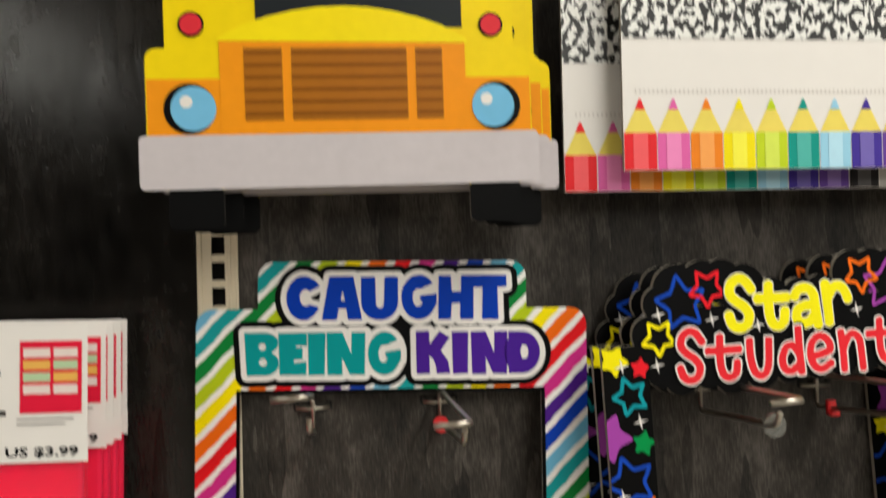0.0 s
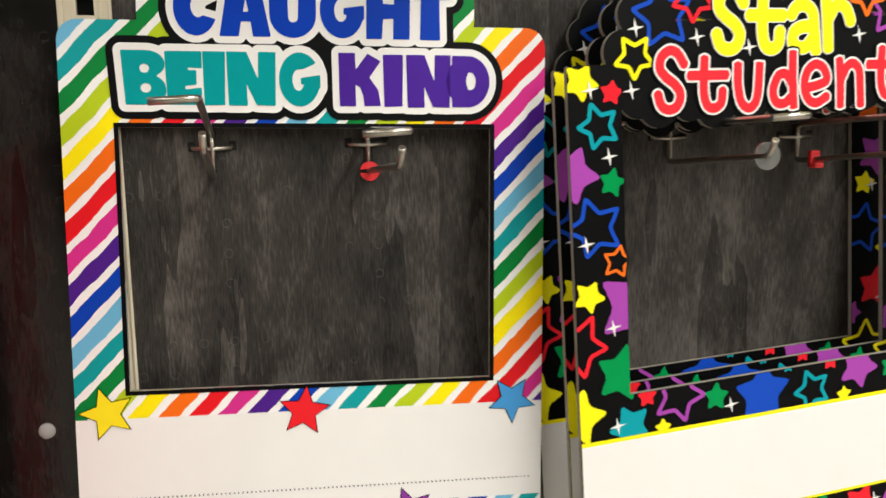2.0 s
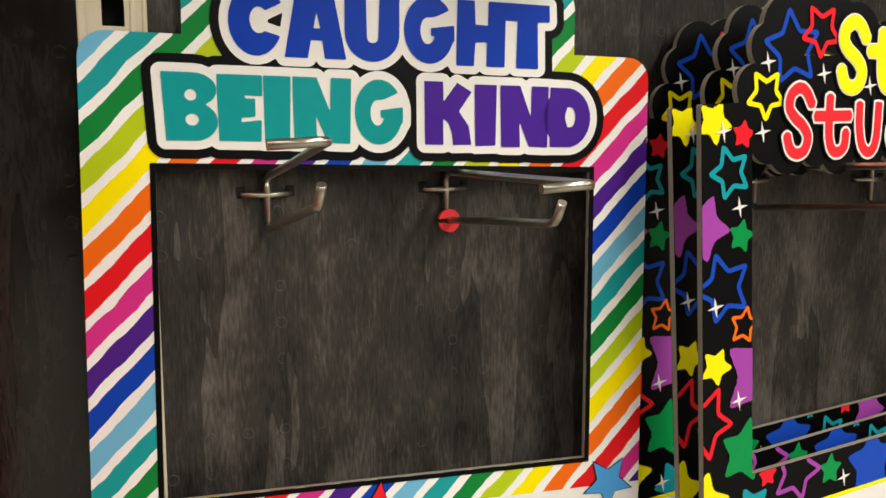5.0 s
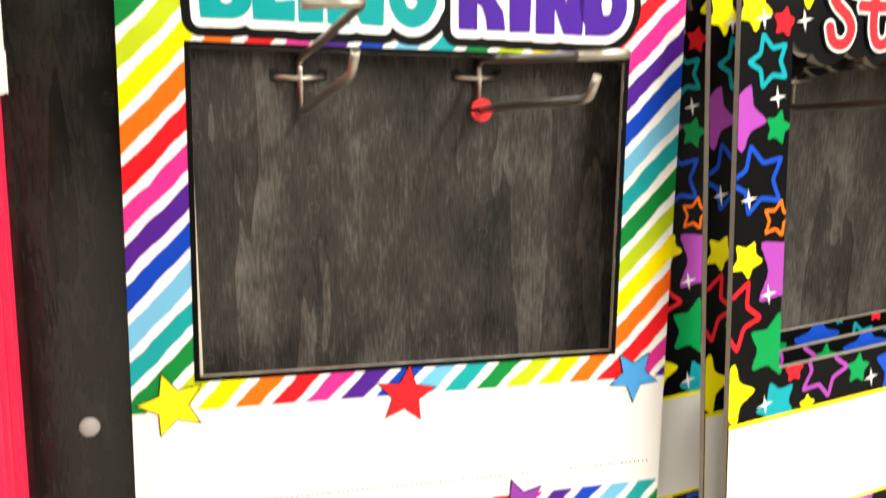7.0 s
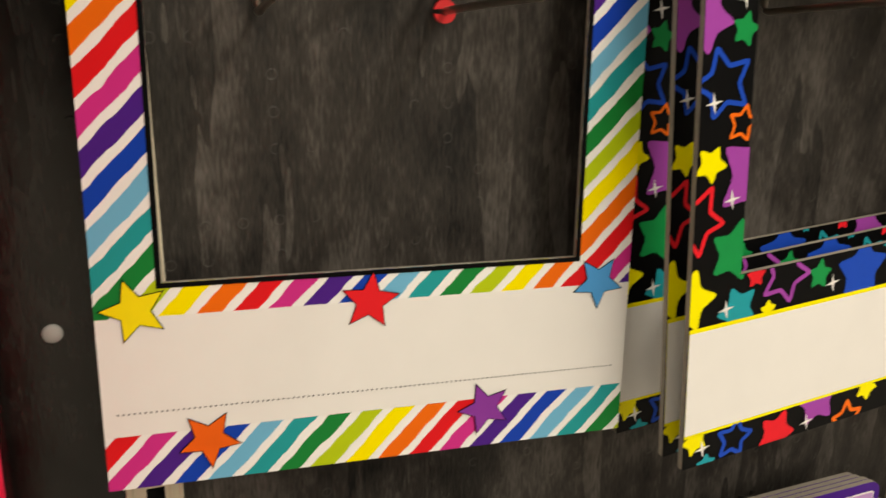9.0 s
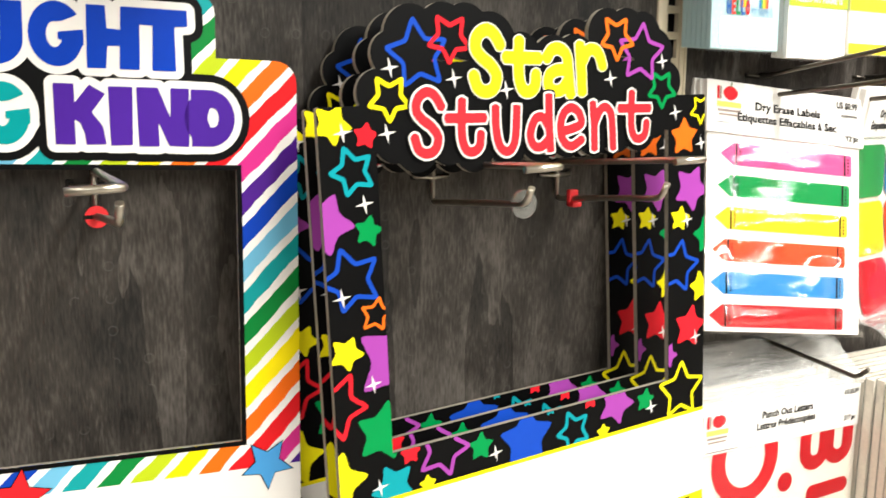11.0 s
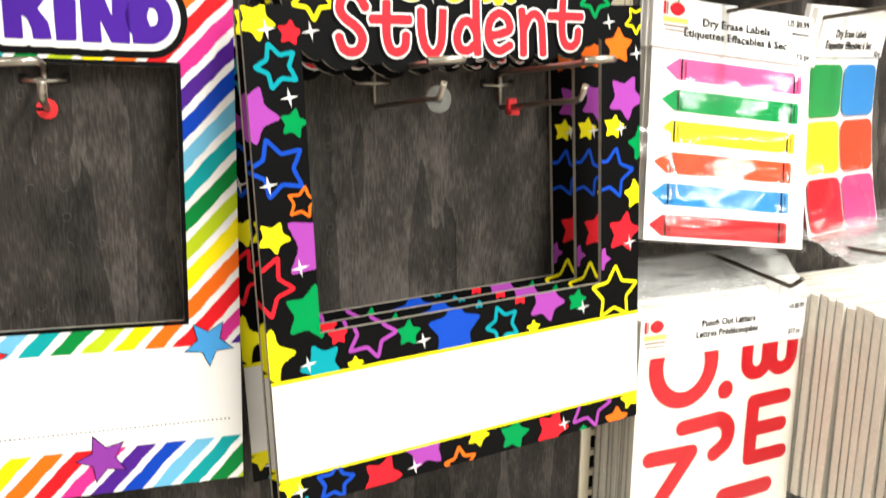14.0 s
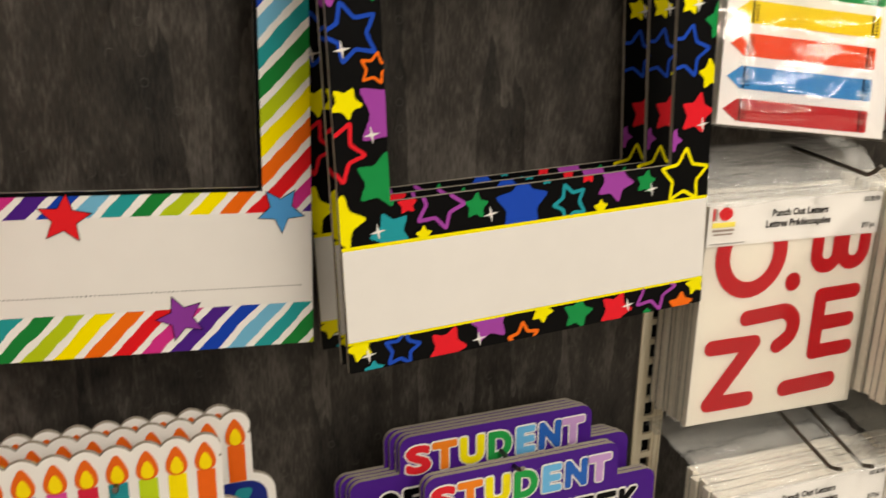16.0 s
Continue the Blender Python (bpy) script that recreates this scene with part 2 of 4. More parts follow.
def plate(bm, loops, thick, front=0, side=1, y=0.0):
    """A flat board cut to the loops: printed front, raw edges and back."""
    loops = [[p for i, p in enumerate(lp) if math.hypot(p[0] - lp[i - 1][0], p[1] - lp[i - 1][1]) > 2e-6] for lp in loops]
    loops = [lp for lp in loops if len(lp) > 2]
    fill(bm, loops, y, front)
    for f in fill(bm, loops, y + thick, side):
        f.normal_flip()
    for lp in loops:
        a = [bm.verts.new((x, y, z)) for x, z in lp]
        b = [bm.verts.new((x, y + thick, z)) for x, z in lp]
        for i in range(len(lp)):
            j = (i + 1) % len(lp)
            bm.faces.new((a[i], a[j], b[j], b[i])).material_index = side
    bmesh.ops.remove_doubles(bm, verts=bm.verts, dist=1e-6)
    bmesh.ops.recalc_face_normals(bm, faces=bm.faces)
    return bm


def sheet(x0, z0, x1, z1, y, bm=None, mat=0):
    bm = bm or bmesh.new()
    f = bm.faces.new([bm.verts.new(p) for p in ((x0, y, z0), (x1, y, z0), (x1, y, z1), (x0, y, z1))])
    f.material_index = mat
    return bm


def poly(bm, pts, y, mat=0):
    if len(pts) >= 3:
        fill(bm, [pts], y, mat)


def clip(pts, x0, z0, x1, z1):
    for axis, lim, sgn in ((0, x0, 1), (0, x1, -1), (1, z0, 1), (1, z1, -1)):
        out = []
        for i, p in enumerate(pts):
            q = pts[i - 1]
            pi, qi = sgn * (p[axis] - lim) >= 0, sgn * (q[axis] - lim) >= 0
            if pi != qi:
                k = (lim - q[axis]) / (p[axis] - q[axis])
                out.append((q[0] + k * (p[0] - q[0]), q[1] + k * (p[1] - q[1])))
            if pi:
                out.append(p)
        pts = out
        if not pts:
            break
    clean = []
    for p in pts:
        if not clean or math.hypot(p[0] - clean[-1][0], p[1] - clean[-1][1]) > 1e-5:
            clean.append(p)
    return clean


def star(cx, cz, r, turn=0.0, points=5, inner=0.5, wob=0.0):
    out = []
    for i in range(points * 2):
        a = radians(90 + turn + i * 180 / points)
        rr = r * (1 if i % 2 == 0 else inner) * (1 + wob * math.sin(7.3 * i + cx * 900 + cz * 500))
        out.append((cx + rr * math.cos(a), cz + rr * math.sin(a)))
    return out


def soften(pts, k=0.22):
    """Rounds every corner of a closed outline."""
    out = []
    for i, p in enumerate(pts):
        a, b = pts[i - 1], pts[(i + 1) % len(pts)]
        out.append((p[0] + k * (a[0] - p[0]), p[1] + k * (a[1] - p[1])))
        out.append((0.5 * p[0] + 0.25 * (1 - k) * 2 * p[0] * 0 + 0.5 * ((1 - k) * p[0] + k * 0.5 * (a[0] + b[0])), 0.5 * p[1] + 0.5 * ((1 - k) * p[1] + k * 0.5 * (a[1] + b[1]))))
        out.append((p[0] + k * (b[0] - p[0]), p[1] + k * (b[1] - p[1])))
    return out


# ---- outlines from distance fields: fat letters, halos, lobed shapes ----
def field_grid(x0, z0, x1, z1, cell):
    nx, nz = int((x1 - x0) / cell) + 2, int((z1 - z0) / cell) + 2
    xs, zs = x0 + cell * np.arange(nx), z0 + cell * np.arange(nz)
    return np.meshgrid(xs, zs)


def f_disc(X, Z, x, z, r):
    return np.hypot(X - x, Z - z) - r


def f_rect(X, Z, x0, z0, x1, z1, r=0.0):
    dx, dz = np.abs(X - (x0 + x1) / 2) - (x1 - x0) / 2 + r, np.abs(Z - (z0 + z1) / 2) - (z1 - z0) / 2 + r
    return np.hypot(np.maximum(dx, 0), np.maximum(dz, 0)) + np.minimum(np.maximum(dx, dz), 0) - r


def f_segs(X, Z, segs):
    d, cross = np.full(X.shape, 9.0), np.zeros(X.shape, int)
    for (ax, az), (bx, bz) in segs:
        ex, ez = bx - ax, bz - az
        ll = ex * ex + ez * ez
        if ll < 1e-14:
            continue
        k = np.clip(((X - ax) * ex + (Z - az) * ez) / ll, 0, 1)
        d = np.minimum(d, np.hypot(X - ax - k * ex, Z - az - k * ez))
        if az != bz:
            cross += ((az > Z) != (bz > Z)) & (X < ax + (Z - az) / (bz - az) * ex)
    return np.where(cross % 2 == 1, -d, d)


def contour(X, Z, F):
    """The loops at which a field passes nought."""
    F = np.where(np.abs(F) < 1e-9, 1e-9, F)
    xs, zs = X[0], Z[:, 0]
    ins = F < 0
    near, at = {}, {}

    def cross(kind, i, j):
        key = (kind, i, j)
        if key not in at:
            if kind == "h":
                k = F[j, i] / (F[j, i] - F[j, i + 1])
                at[key] = (xs[i] + k * (xs[i + 1] - xs[i]), zs[j])
            else:
                k = F[j, i] / (F[j, i] - F[j + 1, i])
                at[key] = (xs[i], zs[j] + k * (zs[j + 1] - zs[j]))
        return key

    mixed = (ins[:-1, :-1].astype(int) + ins[1:, :-1] + ins[:-1, 1:] + ins[1:, 1:])
    for j, i in np.argwhere((mixed > 0) & (mixed < 4)):
        a, b, c, d = ins[j, i], ins[j, i + 1], ins[j + 1, i + 1], ins[j + 1, i]
        ks = []
        if a != b:
            ks.append(cross("h", i, j))
        if b != c:
            ks.append(cross("v", i + 1, j))
        if c != d:
            ks.append(cross("h", i, j + 1))
        if d != a:
            ks.append(cross("v", i, j))
        for p, q in zip(ks[::2], ks[1::2]):
            near.setdefault(p, []).append(q)
            near.setdefault(q, []).append(p)
    loops, left = [], set(near)
    while left:
        s = left.pop()
        loop, prev, cur = [at[s]], None, s
        while True:
            nxt = [k for k in near[cur] if k != prev and k in left]
            if not nxt:
                break
            prev, cur = cur, nxt[0]
            left.discard(cur)
            loop.append(at[cur])
        if len(loop) > 5:
            loops.append(thin(loop))
    return loops


def thin(loop, tol=0.00012):
    """Drops points that lie on the line between their neighbours."""
    out = [loop[0]]
    last = 0
    for i in range(2, len(loop)):
        a, b = loop[last], loop[i]
        ex, ez = b[0] - a[0], b[1] - a[1]
        ll = math.hypot(ex, ez) or 1e-9
        if max(abs((p[0] - a[0]) * ez - (p[1] - a[1]) * ex) / ll for p in loop[last + 1:i]) > tol:
            out.append(loop[i - 1])
            last = i - 1
    out.append(loop[-1])
    return out


GLYPHS = {}


def glyph(ch):
    """The built-in font's outline of a character, as segments in a unit box."""
    if ch not in GLYPHS:
        cu = bpy.data.curves.new("glyph", "FONT")
        cu.body, cu.size, cu.resolution_u = ch, 1.0, 4
        ob = new("glyph", cu)
        bpy.context.view_layer.update()
        me = bpy.data.meshes.new_from_object(ob.evaluated_get(bpy.context.evaluated_depsgraph_get()))
        bm = bmesh.new()
        bm.from_mesh(me)
        bmesh.ops.remove_doubles(bm, verts=bm.verts, dist=1e-5)
        segs = [tuple((v.co.x, v.co.y) for v in e.verts) for e in bm.edges if len(e.link_faces) == 1]
        bm.free()
        bpy.data.objects.remove(ob)
        bpy.data.meshes.remove(me)
        bpy.data.curves.remove(cu)
        xs, zs = [p[0] for s in segs for p in s], [p[1] for s in segs for p in s]
        w, h = max(xs) - min(xs), max(zs) - min(zs)
        GLYPHS[ch] = [tuple(((x - min(xs)) / w, (z - min(zs)) / h) for x, z in s) for s in segs], w, h
    return GLYPHS[ch]


def f_letter(X, Z, ch, x0, z0, x1, z1, fat):
    segs = glyph(ch)[0]
    out = []
    for s in segs:
        q = []
        for x, z in s:
            q.append((x0 + fat + x * (x1 - x0 - 2 * fat), z0 + fat + z * (z1 - z0 - 2 * fat)))
        out.append(q)
    return f_segs(X, Z, out) - fat


def letter_loops(ch, x0, z0, x1, z1, fat, cell=0.0007):
    X, Z = field_grid(x0 - 0.003, z0 - 0.003, x1 + 0.003, z1 + 0.003, cell)
    return contour(X, Z, f_letter(X, Z, ch, x0, z0, x1, z1, fat))


def smooth(pts, n=6):
    """A curve that glides through the points."""
    out = []
    for i in range(len(pts) - 1):
        p0, p1, p2, p3 = pts[max(i - 1, 0)], pts[i], pts[i + 1], pts[min(i + 2, len(pts) - 1)]
        for k in range(n):
            t = k / n
            out.append(tuple(0.5 * (2 * b + (c - a) * t + (2 * a - 5 * b + 4 * c - d) * t * t + (3 * b - a - 3 * c + d) * t ** 3) for a, b, c, d in zip(p0, p1, p2, p3)))
    return out + [pts[-1]]


def closed(pts):
    return [(pts[i - 1], pts[i]) for i in range(len(pts))]


def f_ellipse(X, Z, x, z, rx, rz):
    return f_segs(X, Z, closed([(x + rx * math.cos(radians(a)), z + rz * math.sin(radians(a))) for a in range(0, 360, 12)]))


def f_stroke(X, Z, pts, w, flat=False):
    """A brush stroke of one width; its ends round or cut flat."""
    F = np.full(X.shape, 9.0)
    for i in range(len(pts) - 1):
        (ax, az), (bx, bz) = pts[i], pts[i + 1]
        ll = math.hypot(bx - ax, bz - az) or 1e-9
        ox, oz = -(bz - az) / ll * w / 2, (bx - ax) / ll * w / 2
        F = np.minimum(F, f_segs(X, Z, closed([(ax + ox, az + oz), (bx + ox, bz + oz), (bx - ox, bz - oz), (ax - ox, az - oz)])))
        if i or not flat:
            F = np.minimum(F, f_disc(X, Z, ax, az, w / 2))
    return F if flat else np.minimum(F, f_disc(X, Z, *pts[-1], w / 2))


# poster capitals, each in a unit box
BLOCK = {
    "H": [[(0, 0), (.34, 0), (.37, .37), (.63, .38), (.62, 0), (.98, 0), (1, 1), (.66, 1), (.65, .62), (.37, .63), (.35, 1), (.02, 1)]],
    "T": [[(.26, 0), (.74, 0), (.72, .74), (1, .75), (.99, 1), (0, 1), (.01, .74), (.29, .74)]],
    "A": [[(0, 0), (.36, 0), (.41, .27), (.62, .27), (.66, 0), (1, 0), (.78, 1), (.19, 1)], [(.45, .43), (.52, .74), (.59, .43)]],
    "E": [[(.05, 0), (.97, 0), (.98, .31), (.52, .27), (.52, .36), (.84, .38), (.84, .64), (.60, .64), (.60, .71), (1, .70), (1, 1), (0, 1)]],
    "I": [[(.05, 0), (.95, .01), (1, 1), (0, 1)]],
    "N": [[(.03, 0), (.40, 0), (.38, .47), (.61, .01), (.98, 0), (1, 1), (.66, 1), (.65, .43), (.40, 1), (0, 1)]],
    "K": [[(.02, 0), (.39, 0), (.38, .43), (.52, .36), (.60, .18), (.62, 0), (1, .01), (.94, .30), (.72, .54), (1, .85), (.70, .99), (.39, .66), (.38, 1), (0, 1)]]}


def f_block(X, Z, ch, x0, z0, x1, z1):
    """Field of one fat poster capital in its box."""
    def at(u, v):
        return x0 + u * (x1 - x0), z0 + v * (z1 - z0)

    def ring(u, v, ru, rv):
        return f_ellipse(X, Z, *at(u, v), ru * (x1 - x0), rv * (z1 - z0))

    def shape(pts):
        return f_segs(X, Z, closed([at(*p) for p in pts]))

    if ch in BLOCK:
        return f_segs(X, Z, [g for lp in BLOCK[ch] for g in closed([at(*p) for p in lp])]) - .0004
    if ch == "U":
        F = np.minimum(shape([(0, .42), (1, .42), (1, 1), (.64, 1), (.38, 1), (0, 1)]), ring(.5, .42, .5, .42))
        return np.maximum(F, -np.minimum(shape([(.38, 1.1), (.40, .36), (.61, .36), (.64, 1.1)]), ring(.505, .37, .105, .09)))
    if ch == "D":
        F = np.minimum(shape([(0, 0), (.42, 0), (.42, 1), (0, 1)]), ring(.42, .5, .58, .5))
        return np.maximum(F, -np.minimum(shape([(.42, .34), (.50, .34), (.50, .68), (.42, .68)]), ring(.50, .51, .13, .17)))
    if ch == "B":
        F = np.minimum(shape([(0, 1), (.08, 0), (.60, 0), (.58, 1)]), np.minimum(ring(.56, .75, .42, .25), ring(.60, .28, .40, .28)))
        return np.maximum(F, -np.minimum(ring(.52, .67, .11, .085), ring(.54, .31, .12, .09)))
    F = ring(.5, .5, .5, .5)
    if ch == "C":
        F = np.minimum(F, shape([(.55, .06), (.98, .32), (.70, .45), (.70, .60), (1, .76), (.78, .94)]))
        return np.maximum(F, -np.minimum(ring(.56, .51, .17, .19), shape([(.56, .60), (1.3, .90), (1.3, .22), (.56, .38)])))
    hollow = np.minimum(ring(.47, .49, .15, .20), shape([(.45, .68), (.62, .70), (1.3, .96), (1.3, .56), (.50, .52)]))
    return np.maximum(np.minimum(F, shape([(.78, .30), (1, .34), (1, .57), (.80, .55)])), -np.maximum(hollow, -shape([(.53, .42), (.64, .40), (.64, .30), (1.1, .30), (1.1, .60), (.53, .53)])))


# rounded brush letters, each in a unit box: strokes as points to glide through
BRUSH = {
    "S": [[(.84, .68), (.68, .84), (.48, .89), (.27, .81), (.22, .66), (.36, .54), (.58, .44), (.72, .30), (.64, .15), (.44, .10), (.24, .16), (.15, .33)]],
    "t": [[(.42, 1), (.39, .66), (.39, .36), (.48, .17), (.66, .13), (.82, .22), (.86, .44)], [(0, .70), (.5, .69), (1, .68)]],
    "a": [[(.14, .70), (.30, .86), (.56, .88), (.76, .74), (.80, .44), (.86, 0)], [(.78, .48), (.50, .50), (.24, .42), (.18, .24), (.32, .13), (.56, .13), (.78, .30)]],
    "r": [[(.16, .98), (.20, .5), (.22, 0)], [(.24, .62), (.40, .82), (.60, .86), (.78, .76), (.90, .52)]],
    "u": [[(.18, 1), (.17, .60), (.26, .26), (.46, .12), (.66, .18), (.78, .42), (.84, 1)]],
    "d": [[(.84, 1), (.83, .5), (.86, 0)], [(.82, .42), (.62, .60), (.36, .58), (.19, .34), (.28, .14), (.54, .10), (.80, .22)]],
    "e": [[(.18, .42), (.52, .46), (.84, .56), (.76, .80), (.50, .90), (.24, .76), (.15, .46), (.26, .20), (.52, .10), (.88, .24)]],
    "n": [[(.16, .98), (.20, .5), (.20, 0)], [(.22, .56), (.40, .80), (.60, .86), (.78, .72), (.82, .40), (.84, 0)]]}


def f_brush(X, Z, ch, x0, z0, x1, z1, w):
    F = np.full(X.shape, 9.0)
    for pts in BRUSH[ch]:
        F = np.minimum(F, f_stroke(X, Z, [(x0 + u * (x1 - x0), z0 + v * (z1 - z0)) for u, v in smooth(pts, 5)], w, True))
    return F


def halo(letters, grow, fat, cell=0.001, pad=0.02):
    """One outline round a row of letters, grown by so many metres."""
    x0, z0 = min(l[1] for l in letters), min(l[2] for l in letters)
    x1, z1 = max(l[3] for l in letters), max(l[4] for l in letters)
    X, Z = field_grid(x0 - pad, z0 - pad, x1 + pad, z1 + pad, cell)
    F = np.full(X.shape, 9.0)
    for ch, a, b, c, d in letters:
        F = np.minimum(F, f_letter(X, Z, ch, a, b, c, d, fat))
    return X, Z, F - grow


def line_text(bm, text, x0, z0, x1, height, y, mat=0, bold=0.028):
    """A printed line of small type, fitted to a width."""
    cu = bpy.data.curves.new("line", "FONT")
    cu.body, cu.size, cu.resolution_u, cu.offset = text, 1.0, 2, bold
    ob = new("line", cu)
    bpy.context.view_layer.update()
    me = bpy.data.meshes.new_from_object(ob.evaluated_get(bpy.context.evaluated_depsgraph_get()))
    xs, zs = [v.co.x for v in me.vertices], [v.co.y for v in me.vertices]
    sx, sz = (x1 - x0) / (max(xs) - min(xs)), height / 0.73
    vs = [bm.verts.new((x0 + (v.co.x - min(xs)) * sx, y, z0 + v.co.y * sz)) for v in me.vertices]
    for p in me.polygons:
        try:
            f = bm.faces.new([vs[i] for i in p.vertices])
        except ValueError:
            continue
        f.material_index = mat
        f.normal_update()
        if f.normal.y > 0:
            f.normal_flip()
    bpy.data.objects.remove(ob)
    bpy.data.meshes.remove(me)
    bpy.data.curves.remove(cu)
    return bm


# ---- the shop fitting: back panels, uprights, hall ----
def struct(name, bm, material, label):
    return tagged(part(name, bm, material, None), label, name.split("_")[0], "", "structure")


ROW_L, ROW_R = -0.106, 0.657
bays = ((-1.9, ROW_L - 0.0185), (ROW_L + 0.0105, ROW_R - 0.014), (ROW_R + 0.014, 2.4))
for i, (bx0, bx1) in enumerate(bays):
    # the left bay carries its shade in the panel colour
    struct("wall_panel_%d" % (i + 1), box(bmesh.new(), bx0, 0.0, 0.1, bx1, 0.012, 2.3), WALL_SHADED if i == 0 else WALL, "charcoal wood-grain laminate back panel of shop shelving")
struct("wall_back", box(bmesh.new(), -1.9, 0.03, 0.0, 2.4, 0.06, 2.32), HALL, "plain steel back of the shelving")
struct("floor", box(bmesh.new(), -4.5, -13.0, -0.1, 5.0, 0.6, 0.0), FLOOR, "pale vinyl tile shop floor")
struct("ceiling", box(bmesh.new(), -4.5, -13.0, 3.4, 5.0, 0.6, 3.5), CEIL, "pale tiled shop ceiling")
struct("wall_south", box(bmesh.new(), -4.5, -13.1, 0.0, 5.0, -13.0, 3.4), HALL, "plain far wall of the shop")
struct("wall_west", box(bmesh.new(), -4.6, -13.0, 0.0, -4.5, 0.6, 3.4), HALL, "plain side wall of the shop")
struct("wall_east", box(bmesh.new(), 5.0, -13.0, 0.0, 5.1, 0.6, 3.4), HALL, "plain side wall of the shop")
struct("wall_north", box(bmesh.new(), -4.5, 0.6, 0.0, 5.0, 0.7, 3.4), HALL, "plain wall behind the shelving")


def upright():
    """A slotted steel post: a face with square slots between two raised lips."""
    up = thing("shelf_upright", pose(0, 0, 0), "cream enamelled steel shelf upright with a column of slots", "shelf upright", "shelf uprights")
    bm = bmesh.new()
    z0, n, p = 0.2032, 80, 0.0254
    box(bm, -0.0205, -0.001, z0, -0.0065, 0.004, z0 + n * p)
    box(bm, 0.0065, -0.001, z0, 0.0195, 0.004, z0 + n * p)
    for i in range(n):
        box(bm, -0.0067, -0.0009, z0 + i * p - 0.0037, 0.0067, 0.0039, z0 + i * p + 0.0037)
    part("slotted_face", bm, UPRIGHT, up)
    bm = bmesh.new()
    box(bm, -0.0205, -0.0028, z0, -0.0155, 0.002, z0 + n * p, 0.0012)
    box(bm, 0.0095, -0.0028, z0, 0.0125, 0.002, z0 + n * p, 0.0008)
    box(bm, 0.0165, -0.0028, z0, 0.0195, 0.002, z0 + n * p, 0.0012)
    part("lip", bm, UPRIGHT, up)
    # channel back coloured black for the shade seen through the slots
    part("channel", box(bmesh.new(), -0.0205, 0.02, z0, 0.0205, 0.024, z0 + n * p), HOLLOW_SHADE, up, "back of the channel, blackened for the shade behind the slots")
    return up


post = upright()
post.matrix_world = pose(ROW_L - 0.0214, 0, 0.0, 0, 0.75, 0)
copy_thing(post, pose(ROW_R, 0, 0.0))

bm = bmesh.new()
bmesh.ops.create_uvsphere(bm, u_segments=16, v_segments=8, radius=0.0068, matrix=Matrix.Scale(0.4, 4, (0, 1, 0)))
plug = thing("hole_plug", pose(-0.1677, -0.0005, 1.1178), "small round grey plastic plug in the back panel", "plug")
part("plug_cap", bm, GREY_PLUG, plug)


# ---- peg hooks ----
def peg_hook(x, z, low, arm, side, wire=CHROME, rise=0.02, lift=-0.008):
    """A wire hook with a lower prong turned up at its tip and an upper arm that ends in a ticket bar."""
    h = thing("peg_hook", pose(x, 0, z), "zinc wire display hook with a ticket arm, plugged into the panel", "display hook", "display hooks")
    bm = bmesh.new()
    tube(bm, [(-0.016, 0.004, 0.001), (-0.0155, -0.004, 0), (0, -0.0055, -0.001), (0.0155, -0.004, 0), (0.016, 0.004, 0.001)], 0.0021)
    part("clip", bm, wire, h)
    # black blocks on the panel in place of the shade in real holes
    part("hole", box(bmesh.new(), -0.0195, -0.0008, -0.003, -0.013, 0.002, 0.005, 0.001), HOLLOW_SHADE, h, "small black block standing for the shade in a peg hole")
    part("hole", box(bmesh.new(), 0.013, -0.0008, -0.003, 0.0195, 0.002, 0.005, 0.001), HOLLOW_SHADE, h, "small black block standing for the shade in a peg hole")
    bm = bmesh.new()
    tube(bm, [(0, -0.004, 0.012), (0, -0.005, 0.004), (0, -0.005, -0.018), (0, -0.007, -0.0215), (0, -0.011, -0.0225), (0, -low * 0.6, -0.0225 + 0.6 * (lift + 0.0225)), (0, -low + 0.010, lift - 0.001), (0, -low + 0.003, lift + 0.001), (0, -low, lift + 0.004), (0, -low - 0.005, lift + 0.0125)], 0.0026, 10)
    part("prong", bm, wire, h)
    bm = bmesh.new()
    tube(bm, [(0, -0.002, 0.008), (0, -0.012, 0.012), (0, -arm * 0.5, 0.012 + rise * 0.45), (0, -arm + 0.004, 0.012 + rise), (-0.0015 * side, -arm, 0.012 + rise), (-0.006 * side, -arm - 0.001, 0.012 + rise), (-0.030 * side, -arm - 0.001, 0.012 + rise - 0.001)], 0.0026, 10)
    part("ticket_arm", bm, wire, h)
    return h


def disc_stop(hook, y, z, r, material, name, label):
    bm = bmesh.new()
    loop = arc((0, z), r, -170, 170, 30) + [(-r * .25, z + .0018)] + arc((0, z), .0028, 140, -140, 8) + [(-r * .25, z - .0018)]
    plate(bm, [loop], .003, 0, 0, y - .0015)
    part(name, bm, material, hook, label)


hk = peg_hook(-0.0201, 1.3463, 0.148, 0.170, 1, rise=0.026, lift=0.004)
hk = peg_hook(0.1076, 1.3455, 0.165, 0.200, 1, rise=0.004)
disc_stop(hk, -0.010, -0.0228, 0.0082, RED_PLASTIC, "stop", "round red plastic stop")
hk = peg_hook(0.3868, 1.342, 0.163, 0.205, 1, rise=0.010)
disc_stop(hk, -0.157, -0.0085, 0.0105, CLEAR_PLASTIC, "stop", "round clear plastic stop")
hk = peg_hook(0.5194, 1.339, 0.155, 0.200, 1, rise=0.014)
bm = bmesh.new()
box(bm, -0.005, -0.034, -0.028, 0.005, -0.028, -0.012, 0.0015)
box(bm, -0.005, -0.040, -0.028, 0.005, -0.028, -0.023, 0.0015)
part("stop", bm, RED_PLASTIC, hk, "small red plastic clip")


